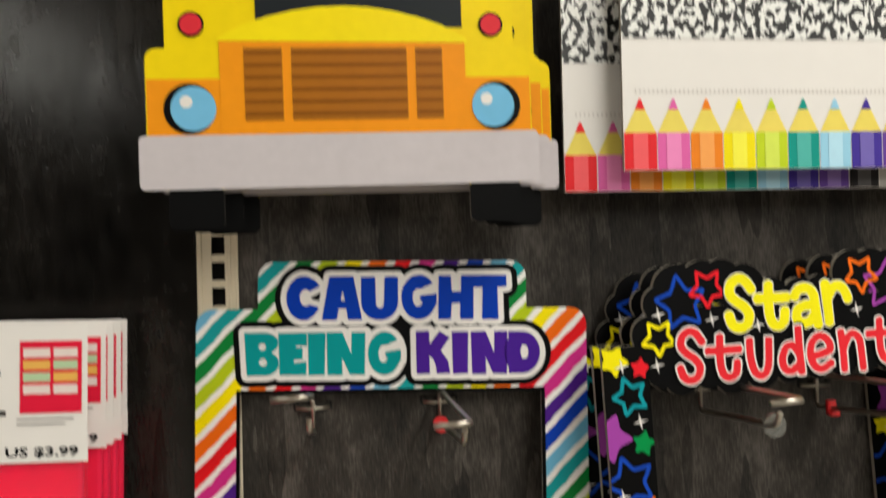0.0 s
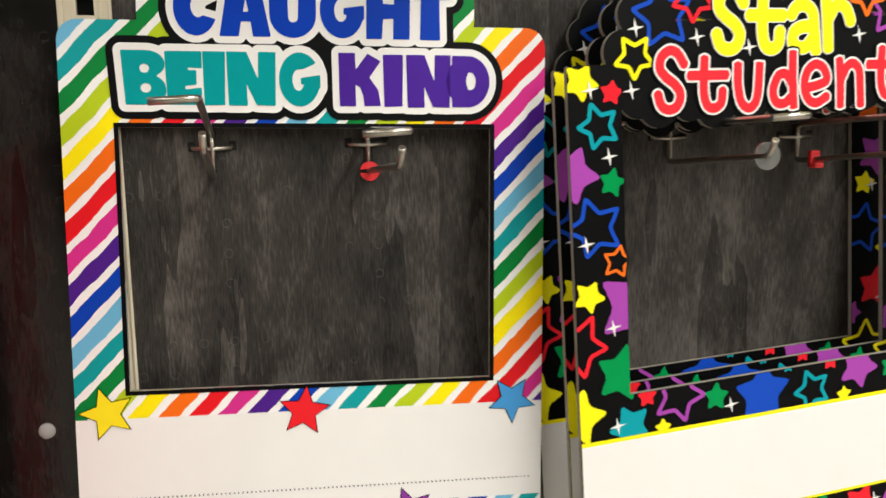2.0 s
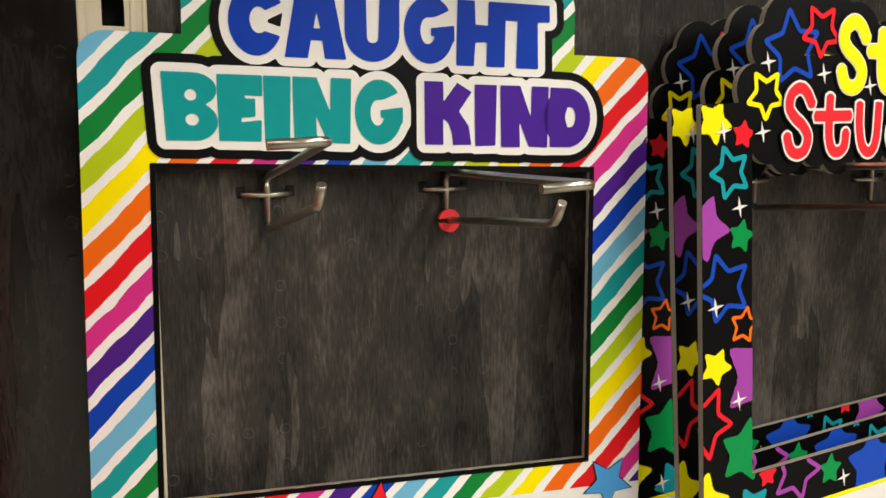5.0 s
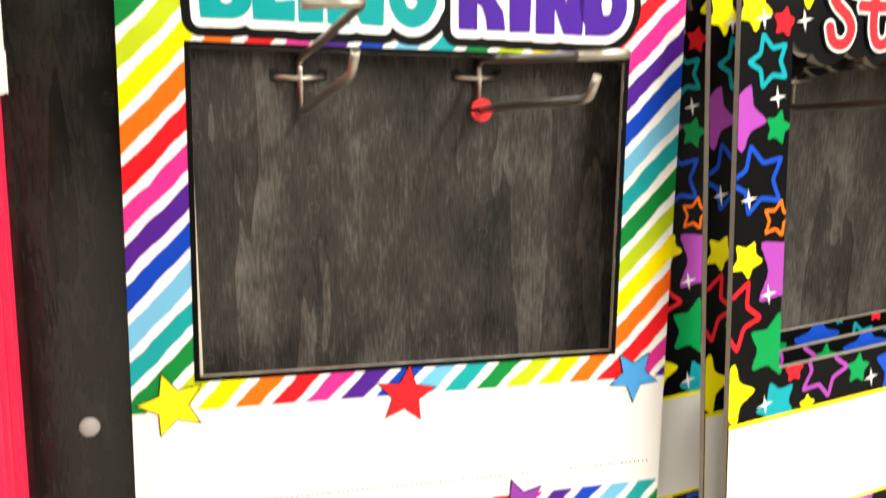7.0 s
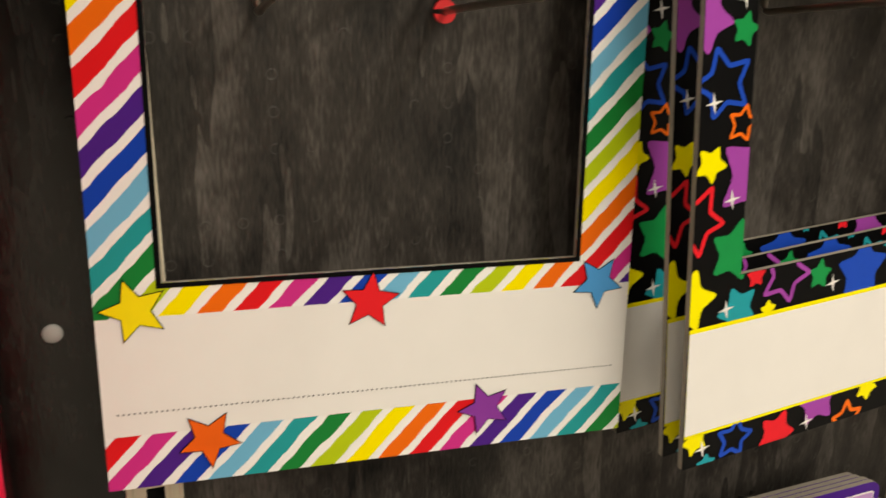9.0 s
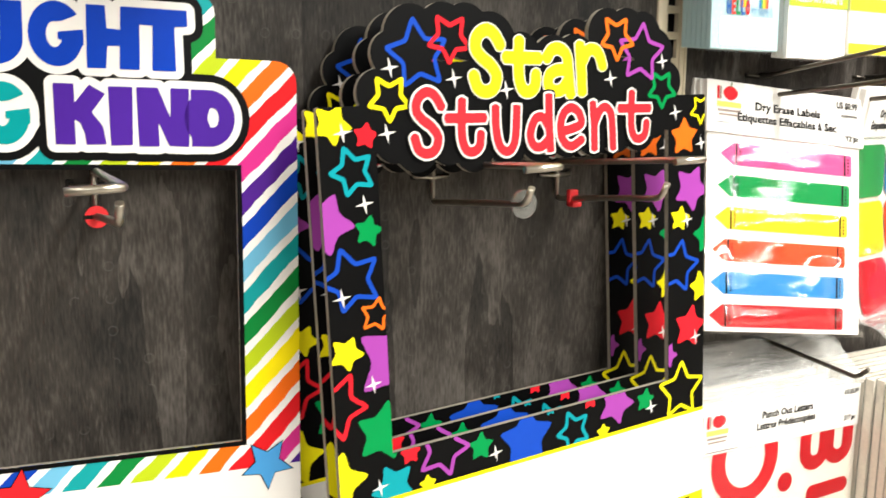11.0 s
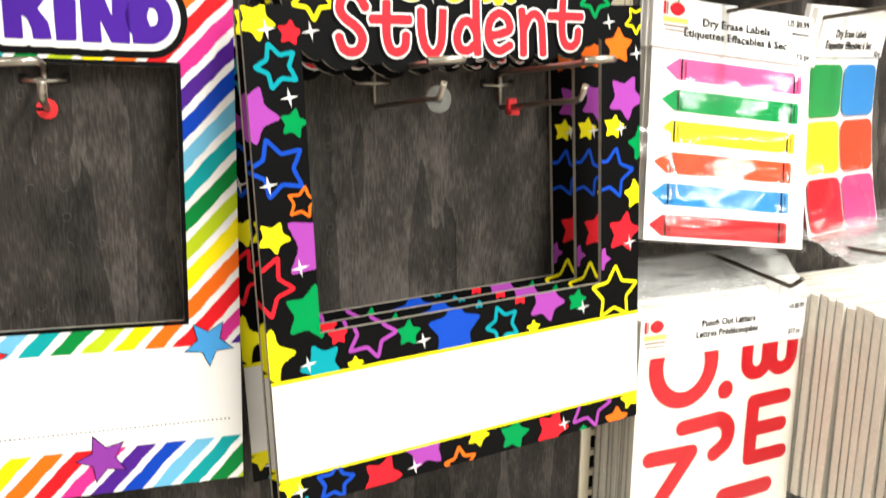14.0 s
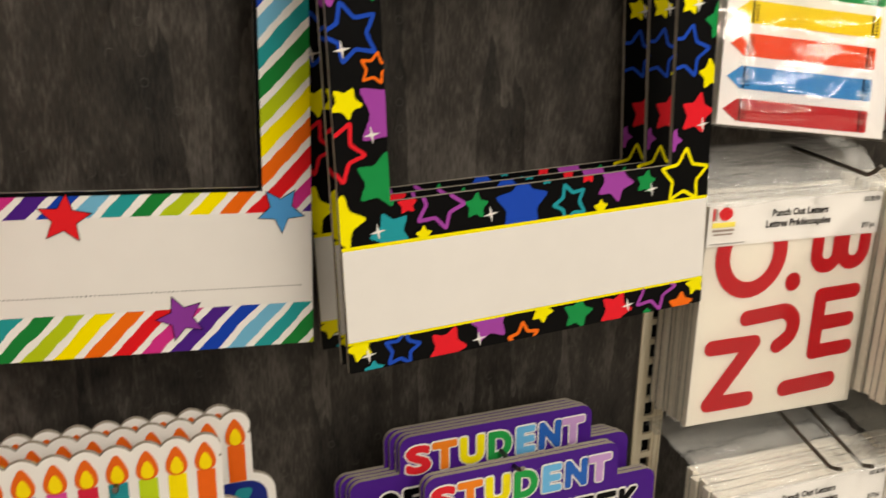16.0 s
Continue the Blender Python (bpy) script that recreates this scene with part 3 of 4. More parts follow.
# ---- rainbow-striped picture frame board ----
def caught_board(m):
    b = thing("photo_frame_board", m, "rainbow-striped white board picture frame with CAUGHT BEING KIND lettering", "photo frame", "hanging frame boards")
    win = [(-0.150, -0.101), (0.1465, -0.101), (0.1465, 0.110), (-0.150, 0.111)]
    r = 0.016
    out = [(-0.193, -0.247), (0.1925, -0.247)] + arc((0.193 - r, 0.1925 - r), r, 0, 90, 6) + [(0.133, 0.1925)] + arc((0.133 - r, 0.240 - r), r, 0, 90, 6) + arc((-0.133 + r, 0.240 - r), r, 90, 180, 6) + [(-0.133, 0.1935)] + arc((-0.193 + r, 0.1935 - r), r, 90, 180, 6)
    part("board", plate(bmesh.new(), [out, win], 0.004), [STRIPES, CARD], b)
    bm = bmesh.new()
    fill(bm, [[(-0.1535, -0.1045), (0.1502, -0.1045), (0.1502, 0.1138), (-0.1535, 0.1145)], win], -0.0004)
    part("window_border", bm, BLACK, b, "black printed border round the opening")
    part("name_panel", sheet(-0.193, -0.2075, 0.1925, -0.1235, -0.0004), PAPER, b, "blank white writing panel")
    bm = bmesh.new()
    for i in range(104):
        u = -0.184 + i * 0.00354
        sheet(u, -0.1918, u + 0.0013, -0.1906, -0.0008, bm)
    part("dotted_line", bm, ink("5c5857"), b)
    top = [("C", -.1052, .1822, -.0715, .2258), ("A", -.0700, .1825, -.0311, .2248), ("U", -.0317, .1815, .0050, .2245), ("G", .0080, .1818, .0432, .2262), ("H", .0450, .1820, .0800, .2249), ("T", .0800, .1818, .1129, .2249)]
    low_a = [("B", -.1460, .1285, -.1122, .1705), ("E", -.1125, .1290, -.0852, .1697), ("I", -.0838, .1284, -.0672, .1697), ("N", -.0655, .1284, -.0280, .1698), ("G", -.0253, .1276, .0073, .1703)]
    low_b = [("K", .0225, .1284, .0554, .1700), ("I", .0583, .1280, .0738, .1690), ("N", .0771, .1276, .1128, .1691), ("D", .1145, .1275, .1459, .1692)]
    wm, bl = bmesh.new(), bmesh.new()
    X, Z = field_grid(-0.175, 0.105, 0.175, 0.250, 0.0007)
    F = np.full(X.shape, 9.0)
    for row, hexa in ((top, "0d3cb0"), (low_a, "149698"), (low_b, "4a2394")):
        R = np.full(X.shape, 9.0)
        part_bm = bmesh.new()
        for letter in row:
            L = f_block(X, Z, *letter)
            fill(part_bm, contour(X, Z, L), -0.0013)
            R = np.minimum(R, L)
        fill(wm, contour(X, Z, R - .0056), -0.0008)
        F = np.minimum(F, R)
        part("lettering", part_bm, ink(hexa), b, "fat printed capitals")
    F = np.minimum(F, f_disc(X, Z, .010, .175, .001))
    fill(bl, contour(X, Z, F - 0.0112), -0.0006)
    part("lettering_halo", wm, PAPER, b, "white outline round the words")
    part("lettering_shadow", bl, BLACK, b, "black outline round the words")
    for su, sv, sr, st, hexa in ((-.1680, -.1185, .0212, 16, "f5df1e"), (-.0110, -.1235, .0205, -7, "e3232b"), (.1660, -.1215, .0200, -35, "4d9ad8"), (-.1250, -.2155, .0208, -33, "ee641a"), (.0770, -.2155, .0202, 20, "8a3a9c")):
        bm = bmesh.new()
        poly(bm, star(su, sv, sr * 1.1, st, 5, 0.46), -0.0012, 0)
        poly(bm, star(su, sv, sr * 1.02, st, 5, 0.46), -0.0016, 1)
        part("printed_star", bm, [BLACK, ink(hexa)], b)
    return b


CAUGHT = pose(0.0562, -0.0325, 1.2502, -3.38, 1.6, -4.6)
caught_board(CAUGHT)


# ---- black star-covered picture frame boards ----
YEL, RED, TEAL, PUR, GRN, BLU, ORA = "f7ea12", "e6222f", "1c9aa6", "a346a8", "12904a", "1b49b8", "f2701c"
SIDE_STARS = [
    (1, YEL, -.181, .137, .0165, -29), (1, RED, -.155, .128, .0105, -10), (0, TEAL, -.167, .103, .0195, 19), (1, PUR, -.192, .067, .0265, -25), (1, GRN, -.157, .059, .0125, -14),
    (0, BLU, -.173, .024, .0262, 17), (0, ORA, -.154, -.004, .0145, -13), (1, PUR, -.139, -.041, .0385, -19), (1, YEL, -.180, -.030, .0150, -29), (0, RED, -.190, -.069, .0268, -28), (1, GRN, -.154, -.096, .0262, -14)]
RIGHT_STARS = [
    (0, YEL, .186, .136, .0145, -35), (1, ORA, .165, .112, .0190, -1), (1, PUR, .174, .064, .0240, -28), (1, YEL, .160, .037, .0130, -12), (1, GRN, .194, .019, .0190, 10),
    (0, BLU, .158, -.008, .0270, -12), (1, YEL, .187, -.030, .0160, 8), (1, RED, .173, -.067, .0225, -12), (1, PUR, .145, -.091, .0130, -22), (0, YEL, .162, -.128, .0300, -2)]
MIDDLE_STARS = [
    (1, YEL, -.194, -.128, .0270, -15), (1, TEAL, -.147, -.142, .0215, 23), (0, PUR, -.101, -.123, .0255, -23), (1, RED, -.131, -.119, .0095, 0), (1, GRN, -.066, -.129, .0130, -5), (1, BLU, -.020, -.133, .0315, -1),
    (0, TEAL, .031, -.138, .0205, 20), (1, PUR, .081, -.124, .0225, -26), (1, GRN, .116, -.128, .0122, -11), (1, RED, .050, -.114, .0090, 0), (1, YEL, -.117, -.148, .0085, 0), (1, YEL, .065, -.147, .0085, 0), (1, TEAL, .006, -.113, .0055, 0)]
FOOT_STARS = [
    (1, YEL, -.181, -.242, .0135, 20), (0, BLU, -.142, -.250, .0190, -11), (1, RED, -.098, -.257, .0225, -26), (1, PUR, -.055, -.239, .0255, 6), (0, ORA, -.019, -.265, .0185, 3), (1, YEL, .001, -.241, .0130, -25),
    (1, GRN, .041, -.250, .0180, -13), (1, RED, .085, -.254, .0210, -25), (0, PUR, .132, -.240, .0270, -20), (1, GRN, .123, -.264, .0055, 0), (1, ORA, .165, -.263, .0165, -5), (1, YEL, .183, -.243, .0130, 10), (1, TEAL, -.169, -.265, .0100, 0)]
CLOUD_STARS = [
    (0, GRN, .137, .155, .0185, -35), (0, PUR, .113, .186, .0275, -6), (0, ORA, .085, .199, .0205, -35), (0, RED, -.081, .197, .0205, 33), (0, BLU, -.109, .185, .0280, 7), (0, YEL, -.134, .154, .0190, 34)]
SPARKS = [(-.1735, .131), (-.138, .129), (-.133, .176), (-.079, .1675), (-.031, .158), (.137, .179), (.077, .165), (.153, .134), (.186, .105), (-.159, .079), (-.181, .012), (-.160, -.057), (-.159, -.1395), (-.052, -.138), (.1225, -.136), (.168, .035), (.180, -.078), (-.174, -.250), (-.066, -.255), (.099, -.2515)]
WIN = (-.1465, -.1150, .1455, .1190)
BARS = ((-.192, -.150, WIN[0], .149), (WIN[2], -.150, .1915, .149), (WIN[0], -.150, WIN[2], WIN[1]), (-.192, -.2640, .1915, -.2372))


def star_board(m):
    b = thing("photo_frame_board", m, "black board picture frame with coloured stars and Star Student lettering", "photo frame", "hanging frame boards")
    X, Z = field_grid(-.2, -.27, .2, .235, 0.0011)
    lobes = [(-.143, .158, .0175), (-.131, .186, .0165), (-.113, .1985, .0235), (-.086, .2025, .0215), (-.066, .2025, .0215), (-.044, .194, .024), (-.015, .183, .020), (.018, .179, .022), (.040, .182, .020), (.076, .2015, .022), (.097, .2035, .0205), (.115, .200, .0215), (.129, .187, .021), (.143, .162, .0175),
             (-.131, .124, .0175), (-.113, .117, .0185), (-.085, .118, .016), (-.062, .114, .0185), (-.030, .115, .018), (.000, .118, .018), (.030, .118, .017), (.058, .119, .018), (.085, .119, .017), (.110, .121, .019), (.128, .127, .015)]
    cloud = f_rect(X, Z, -.142, .118, .140, .180)
    for x, z, r in lobes:
        cloud = np.minimum(cloud, f_disc(X, Z, x, z, r))
    body = np.maximum(f_rect(X, Z, -.192, -.2645, .1920, .1495, 0.002), -f_rect(X, Z, *WIN))
    part("board", plate(bmesh.new(), contour(X, Z, np.minimum(body, cloud)), 0.0045), [BLACK, CARD], b)
    part("name_panel", sheet(-.1915, -.2355, .191, -.1530, -0.0009), PAPER, b, "blank white writing panel")
    part("panel_edge", sheet(-.1915, -.2382, .191, -.1498, -0.0005), ink(YEL), b, "thin yellow rule")
    for stars, bars in ((SIDE_STARS + RIGHT_STARS + MIDDLE_STARS + FOOT_STARS, BARS), (CLOUD_STARS, ((-.17, .09, .165, .23),))):
        for k, (full, hexa, x, z, r, turn) in enumerate(stars):
            bm = bmesh.new()
            gx, gz = field_grid(x - r - .002, z - r - .002, x + r + .002, z + r + .002, .0006)
            ragged = .0005 * np.sin(2400 * gx + 5 * k) * np.sin(1900 * gz + 3 * k) + .0004 * np.sin(5200 * gx * (1 + .1 * np.sin(700 * gz)) + k)
            if full:
                F = f_segs(gx, gz, closed(soften(star(x, z, r * .94, turn, 5, .53, .04), .2))) - .0006 + ragged * min(1, r / .02)
            else:
                w = .0024 if r < .017 else .0034
                F = np.abs(f_segs(gx, gz, closed(soften(star(x, z, r - w / 2, turn, 5, .52, .04), .12)))) - w / 2 + ragged * .35
            inside = np.full(gx.shape, 9.0)
            for bar in bars:
                inside = np.minimum(inside, f_rect(gx, gz, *bar))
            loops = contour(gx, gz, np.maximum(F, inside))
            if loops:
                fill(bm, loops, -0.0004 - 0.00005 * (k % 4))
            part("printed_star", bm, ink(hexa), b)
    for x, z in SPARKS:
        bm = bmesh.new()
        poly(bm, star(x, z, 0.0078, 8, 4, 0.22), -0.0012)
        part("printed_sparkle", bm, PAPER, b)
    t1 = [("S", -.0668, .151, -.0290, .2105), ("t", -.0320, .150, .0035, .1975), ("a", .0045, .151, .0385, .1950), ("r", .0385, .1525, .0720, .1955)]
    t2 = [("S", -.1208, .1065, -.0850, .1645), ("t", -.0880, .1055, -.0512, .1520), ("u", -.0475, .1050, -.0165, .1460), ("d", -.0145, .1070, .0155, .1540), ("e", .0170, .1065, .0490, .1462), ("n", .0514, .1053, .0840, .1473), ("t", .0850, .1068, .1228, .1540)]
    X, Z = field_grid(-.130, .095, .130, .220, .0007)
    for row, w, rim, hexa, y, words in ((t1, .0100, .0009, "f8ee1a", -.0007, "yellow rounded letters"), (t2, .0076, .0017, "e9303a", -.0012, "red rounded letters")):
        bm, bw, bb = bmesh.new(), bmesh.new(), bmesh.new()
        R = np.full(X.shape, 9.0)
        for k, letter in enumerate(row):
            L = f_brush(X, Z, *letter, w)
            fill(bm, contour(X, Z, L), y - .0004)
            fill(bw, contour(X, Z, L - rim), y - .0001 - .00008 * (k % 3))
            R = np.minimum(R, L)
        fill(bb, contour(X, Z, R - rim - .0016), y)
        part("lettering", bm, ink(hexa), b, words)
        part("lettering_halo", bw, PAPER, b, "white outline round the letters")
        part("lettering_shadow", bb, BLACK, b, "black gap round the words")
    return b


STAR = pose(0.4422, -0.0994, 1.2596, -1.92, -1.74, 4.07)
sb = star_board(STAR)
copy_thing(sb, pose(0.4424, -0.0612, 1.2557, -3.4, -1.06, 6.56))
copy_thing(sb, pose(0.4347, -0.0197, 1.2497, -2.4, -1.84, 3.4))


# ---- school-bus boards, high on the panel ----
def bus_board(m):
    b = thing("bus_cutout_board", m, "die-cut board of a yellow school bus with grey bumper", "cutout board", "bus boards")
    X, Z = field_grid(-.20, 1.50, .24, 2.02, 0.0014)
    F = f_rect(X, Z, -.158, 1.559, .195, 1.606, .005)
    F = np.minimum(F, f_rect(X, Z, -.151, 1.58, .189, 1.682, .010))
    F = np.minimum(F, f_rect(X, Z, -.134, 1.60, .174, 1.98, .014))
    for tx in (-.134, .130):
        F = np.minimum(F, f_rect(X, Z, tx, 1.524, tx + .046, 1.58, .007))
    part("board", plate(bmesh.new(), contour(X, Z, F), 0.005), [ink("f6d90f"), CARD], b)
    part("bumper", (lambda q: (fill(q, [round_rect(-.158, 1.559, .195, 1.606, .005)], -.0008), q)[1])(bmesh.new()), ink("cbc4c8"), b, "pale grey printed bumper")
    for tx in (-.1345, .1297):
        part("tyre", (lambda q: (fill(q, [round_rect(tx, 1.5237, tx + .047, 1.562, .007)], -.0005), q)[1])(bmesh.new()), BLACK, b, "black printed tyre")
    part("lower_body", sheet(-.150, 1.606, .188, 1.655, -.0005), ink("f59a1a"), b, "orange lower bodywork")
    part("nose", sheet(-.088, 1.606, .129, 1.690, -.0009), ink("f59a1a"), b, "orange panel round the grille")
    for gx0, gx1 in ((-.067, -.034), (-.026, .076), (.084, .108)):
        gr = part("grille", sheet(gx0, 1.618, gx1, 1.682, -.0013), ink("a9681c"), b, "brown slatted grille")
        for i in range(6):
            part("slat", sheet(gx0, 1.6225 + i * .0107, gx1, 1.6255 + i * .0107, -.0017), ink("8a5214"), gr)
    hood = [(-.090, 1.688), (.131, 1.686)] + [(.131 - i * .0221, 1.690 + .029 * math.sin(math.pi * i / 10) ** 0.75) for i in range(11)]
    part("hood", (lambda q: (poly(q, hood, -.0013), q)[1])(bmesh.new()), ink("fbe312"), b, "bright yellow bonnet")
    part("windscreen", sheet(-.056, 1.70, .127, 1.86, -.0009), ink("23272b"), b, "dark printed windscreen")
    for lx in (-.111, .1535):
        bm = bmesh.new()
        fill(bm, [arc((lx - .003 * (1 if lx < 0 else -1), 1.629), .0222, 0, 350, 24)], -.0013, 0)
        fill(bm, [arc((lx, 1.629), .0195, 0, 350, 24)], -.0017, 1)
        fill(bm, [arc((lx - .006, 1.635), .0055, 0, 350, 14)], -.0021, 2)
        part("headlight", bm, [BLACK, ink("79bfe6"), PAPER], b, "round blue headlight")
        bm = bmesh.new()
        fill(bm, [arc((lx, 1.7025), .0112, 0, 350, 20)], -.0013, 0)
        fill(bm, [arc((lx, 1.7025), .0094, 0, 350, 20)], -.0017, 1)
        part("signal_lamp", bm, [BLACK, ink("dd3440")], b, "round red signal lamp")
    return b


bus = bus_board(pose(0, -.105, 0, 0, 0, 0))
copy_thing(bus, pose(.012, -.087, -.002, 0, 0.1, 0))
copy_thing(bus, pose(.022, -.070, -.004, 0, 0.2, 0))


# ---- pencil and composition-book header boards ----
PENCILS = ["e8343a", "e66bb0", "f2892a", "f7e51a", "c4d82e", "239a8e", "9fd4ee", "4a3a9c", "6b4aa0", "2c2a2c", "c9c6c2", "8a5a34", "b01e2e"]


def pencil_board(m):
    b = thing("pencil_header_board", m, "white header board with coloured pencils and marbled edge", "header board", "pencil header boards")
    part("board", plate(bmesh.new(), [[(0, 0), (.44, 0), (.44, .30), (0, .30)]], 0.005), [PAPER, CARD], b)
    part("marbled_edge", sheet(.0, .126, .44, .30, -.0005), MARBLE, b, "marbled black-and-white print")
    w = .0332
    for i, hexa in enumerate(PENCILS):
        x = i * w
        c = lin(hexa)
        bm = bmesh.new()
        sheet(x + .0005, .0005, x + w - .0005, .036, -.0005, bm, 0)
        sheet(x + w * .28, .0005, x + w * .72, .036, -.0009, bm, 1)
        poly(bm, [(x + .001, .036), (x + w - .001, .036), (x + w * .5 + .004, .060), (x + w * .5 - .004, .060)], -.0005, 2)
        poly(bm, [(x + w * .5 - .005, .058), (x + w * .5 + .005, .058), (x + w * .5 + .001, .068), (x + w * .5 - .001, .068)], -.0009, 0)
        lite = "".join("%02x" % min(255, int(int(hexa[k:k + 2], 16) * 0.8 + 62)) for k in (0, 2, 4))
        part("pencil", bm, [ink(hexa), ink(lite), ink("f0dc6a")], b)
    bm = bmesh.new()
    for i in range(96):
        sheet(.012 + i * .0044, .0735, .0136 + i * .0044, .0775, -.0005, bm)
    part("print_bar", bm, ink("d8d3cf"), b, "faint row of small printed marks")
    return b


pen = pencil_board(pose(.281, -.090, 1.568, 0, 0.6, 0))
copy_thing(pen, pose(.231, -.060, 1.551, 0, 0.6, 0))


# ---- red card packs ----
def card_pack(m, group):
    b = thing("red_chart_pack", m, "red folded pocket chart with a printed white header card", "chart pack", group)
    part("folded_chart", box(bmesh.new(), -.24, -.004, -.52, -.004, .004, -.094, .003), ink("ee2a50"), b, "crimson folded fabric")
    hc = part("header_card", box(bmesh.new(), -.24, -.0055, -.098, 0, -.0045, 0, .0002), PAPER, b, "white printed header card")
    pic = part("picture", sheet(-.050, -.068, -.004, -.012, -.0060), ink("e0203f"), b, "small red printed picture")
    for r in range(4):
        for c in range(2):
            part("picture_label", sheet(-.0475 + c * .0225, -.0245 - r * .0095, -.0275 + c * .0205, -.0175 - r * .0095, -.0064), [ink("e9d9d4"), ink("e8b25a"), ink("b7cfa8")][(r * c + r) % 3], pic)
    for i, (w0, w1) in enumerate(((-.13, -.064), (-.13, -.098), (-.13, -.066), (-.13, -.060), (-.052, -.010), (-.052, -.016))):
        z = -.038 - i * .0105 if i < 4 else -.073 - (i - 4) * .004
        part("print_bar", sheet(w0, z, w1, z + (.0042 if i < 4 else .0012), -.0064), ink("4a4644" if i < 4 else "9a9694"), b)
    tag = part("price_label", sheet(-.075, -.106, .001, -.083, -.0068), PAPER, b, "white price sticker")
    part("price_print", line_text(bmesh.new(), "1 pc", -.105, -.0935, -.080, .0065, -.0062), BLACK, b)
    part("price_print", line_text(bmesh.new(), "US $3.99", -.060, -.101, -.006, .0072, -.0072), BLACK, tag)
    part("film", sheet(-.24, -.52, .001, -.094, -.0062), SLEEVE, b, "clear plastic sleeve")
    return b


pk = card_pack(pose(-.189, -.160, 1.450, -1, 1.8, 0), "red chart packs")
for i, (dx, dy) in enumerate(((-.002, .06), (.0, .074), (-.002, .086), (.001, .100), (.0, .128))):
    copy_thing(pk, pose(-.188 + dx, -.160 + dy, 1.447 - .0006 * i, -1, 1.8, 0))


# ---- plain wire hooks ----
def wire_hook(x, z, reach, drop=0.0, tip=0.009, wire=DARKWIRE):
    h = thing("wire_hook", pose(x, 0, z), "dark zinc wire display hook with an upturned tip", "display hook", "display hooks")
    bm = bmesh.new()
    tube(bm, [(-.016, .004, .001), (-.0155, -.004, 0), (0, -.0055, -.001), (.0155, -.004, 0), (.016, .004, .001)], .0021)
    part("clip", bm, wire, h)
    bm = bmesh.new()
    tube(bm, [(0, -.003, 0), (0, -.02, .0005), (0, -reach * .6, drop * .6), (0, -reach + .015, drop), (0, -reach + .008, drop + tip * .35), (0, -reach, drop + tip)], .0024, 8)
    part("prong", bm, wire, h)
    return h


wire_hook(.779, 1.414, .168, .013)
wire_hook(.900, 1.408, .165, .012)
wire_hook(.7776, 1.4355, .200, .026, .001)
wire_hook(.946, 1.436, .21, .016)
wire_hook(.797, 1.143, .150, -.008, .012)
wire_hook(.912, 1.156, .160, .006, .003)
wire_hook(.796, .842, .166, -.036, .006)
wire_hook(.842, .840, .166, -.040, .006)
wire_hook(.060, .905, .125, .004)
wire_hook(.430, .850, .125, .004)


# ---- dry-erase label packs ----
def apple_mark(b, x, z, s, y):
    """The little apple-and-books emblem, as plain shapes."""
    bm = bmesh.new()
    fill(bm, [[(x + s * (0.52 * math.cos(a) * (1 + .12 * math.cos(2 * a))), z + s * .48 * math.sin(a)) for a in [2 * math.pi * i / 20 for i in range(20)]]], y, 0)
    poly(bm, [(x - .03 * s, z + .4 * s), (x + .05 * s, z + .4 * s), (x + .14 * s, z + .72 * s), (x + .05 * s, z + .72 * s)], y - .0003, 1)
    sheet(x - 1.05 * s, z - .45 * s, x - .88 * s, z + .42 * s, y, bm, 0)
    sheet(x - .84 * s, z - .45 * s, x - .70 * s, z + .40 * s, y, bm, 2)
    sheet(x - 1.05 * s, z - .95 * s, x + .85 * s, z - .60 * s, y, bm, 3)
    sheet(x - 1.0 * s, z - 1.25 * s, x + .80 * s, z - 1.10 * s, y, bm, 2)
    sheet(x - .9 * s, z - 1.52 * s, x + .70 * s, z - 1.40 * s, y, bm, 2)
    part("emblem", bm, [ink("d81f2a"), ink("5a7a2a"), ink("a08f86"), ink("f4e46a")], b, "red apple emblem")


def header_print(b, title, second, count, w, y, top):
    part("print", line_text(bmesh.new(), title, -.042 * w / .2, top - .0265, .042 * w / .2, .0085, y), BLACK, b)
    part("print", line_text(bmesh.new(), second, -.064 * w / .2, top - .0395, .064 * w / .2, .0085, y), BLACK, b)
    part("print", line_text(bmesh.new(), count, .078 * w / .2, top - .0475, .094 * w / .2, .006, y), BLACK, b)


def wavy(x0, z0, x1, z1, y, amp, nx=24, nz=24, seed=0.0, bow=0.0, top=0.014, span=0.25):
    """A loose sheet of film or card."""
    bm = bmesh.new()
    g = []
    for j in range(nz + 1):
        row = []
        for i in range(nx + 1):
            x, z = x0 + (x1 - x0) * i / nx, z0 + (z1 - z0) * j / nz
            k = (top - z) / span
            d = amp * noise.noise((x * 26 + seed, z * 22, seed)) + bow * k * k
            row.append(bm.verts.new((x, y - d, z)))
        g.append(row)
    for j in range(nz):
        for i in range(nx):
            bm.faces.new((g[j][i], g[j][i + 1], g[j + 1][i + 1], g[j + 1][i])).smooth = True
    return bm


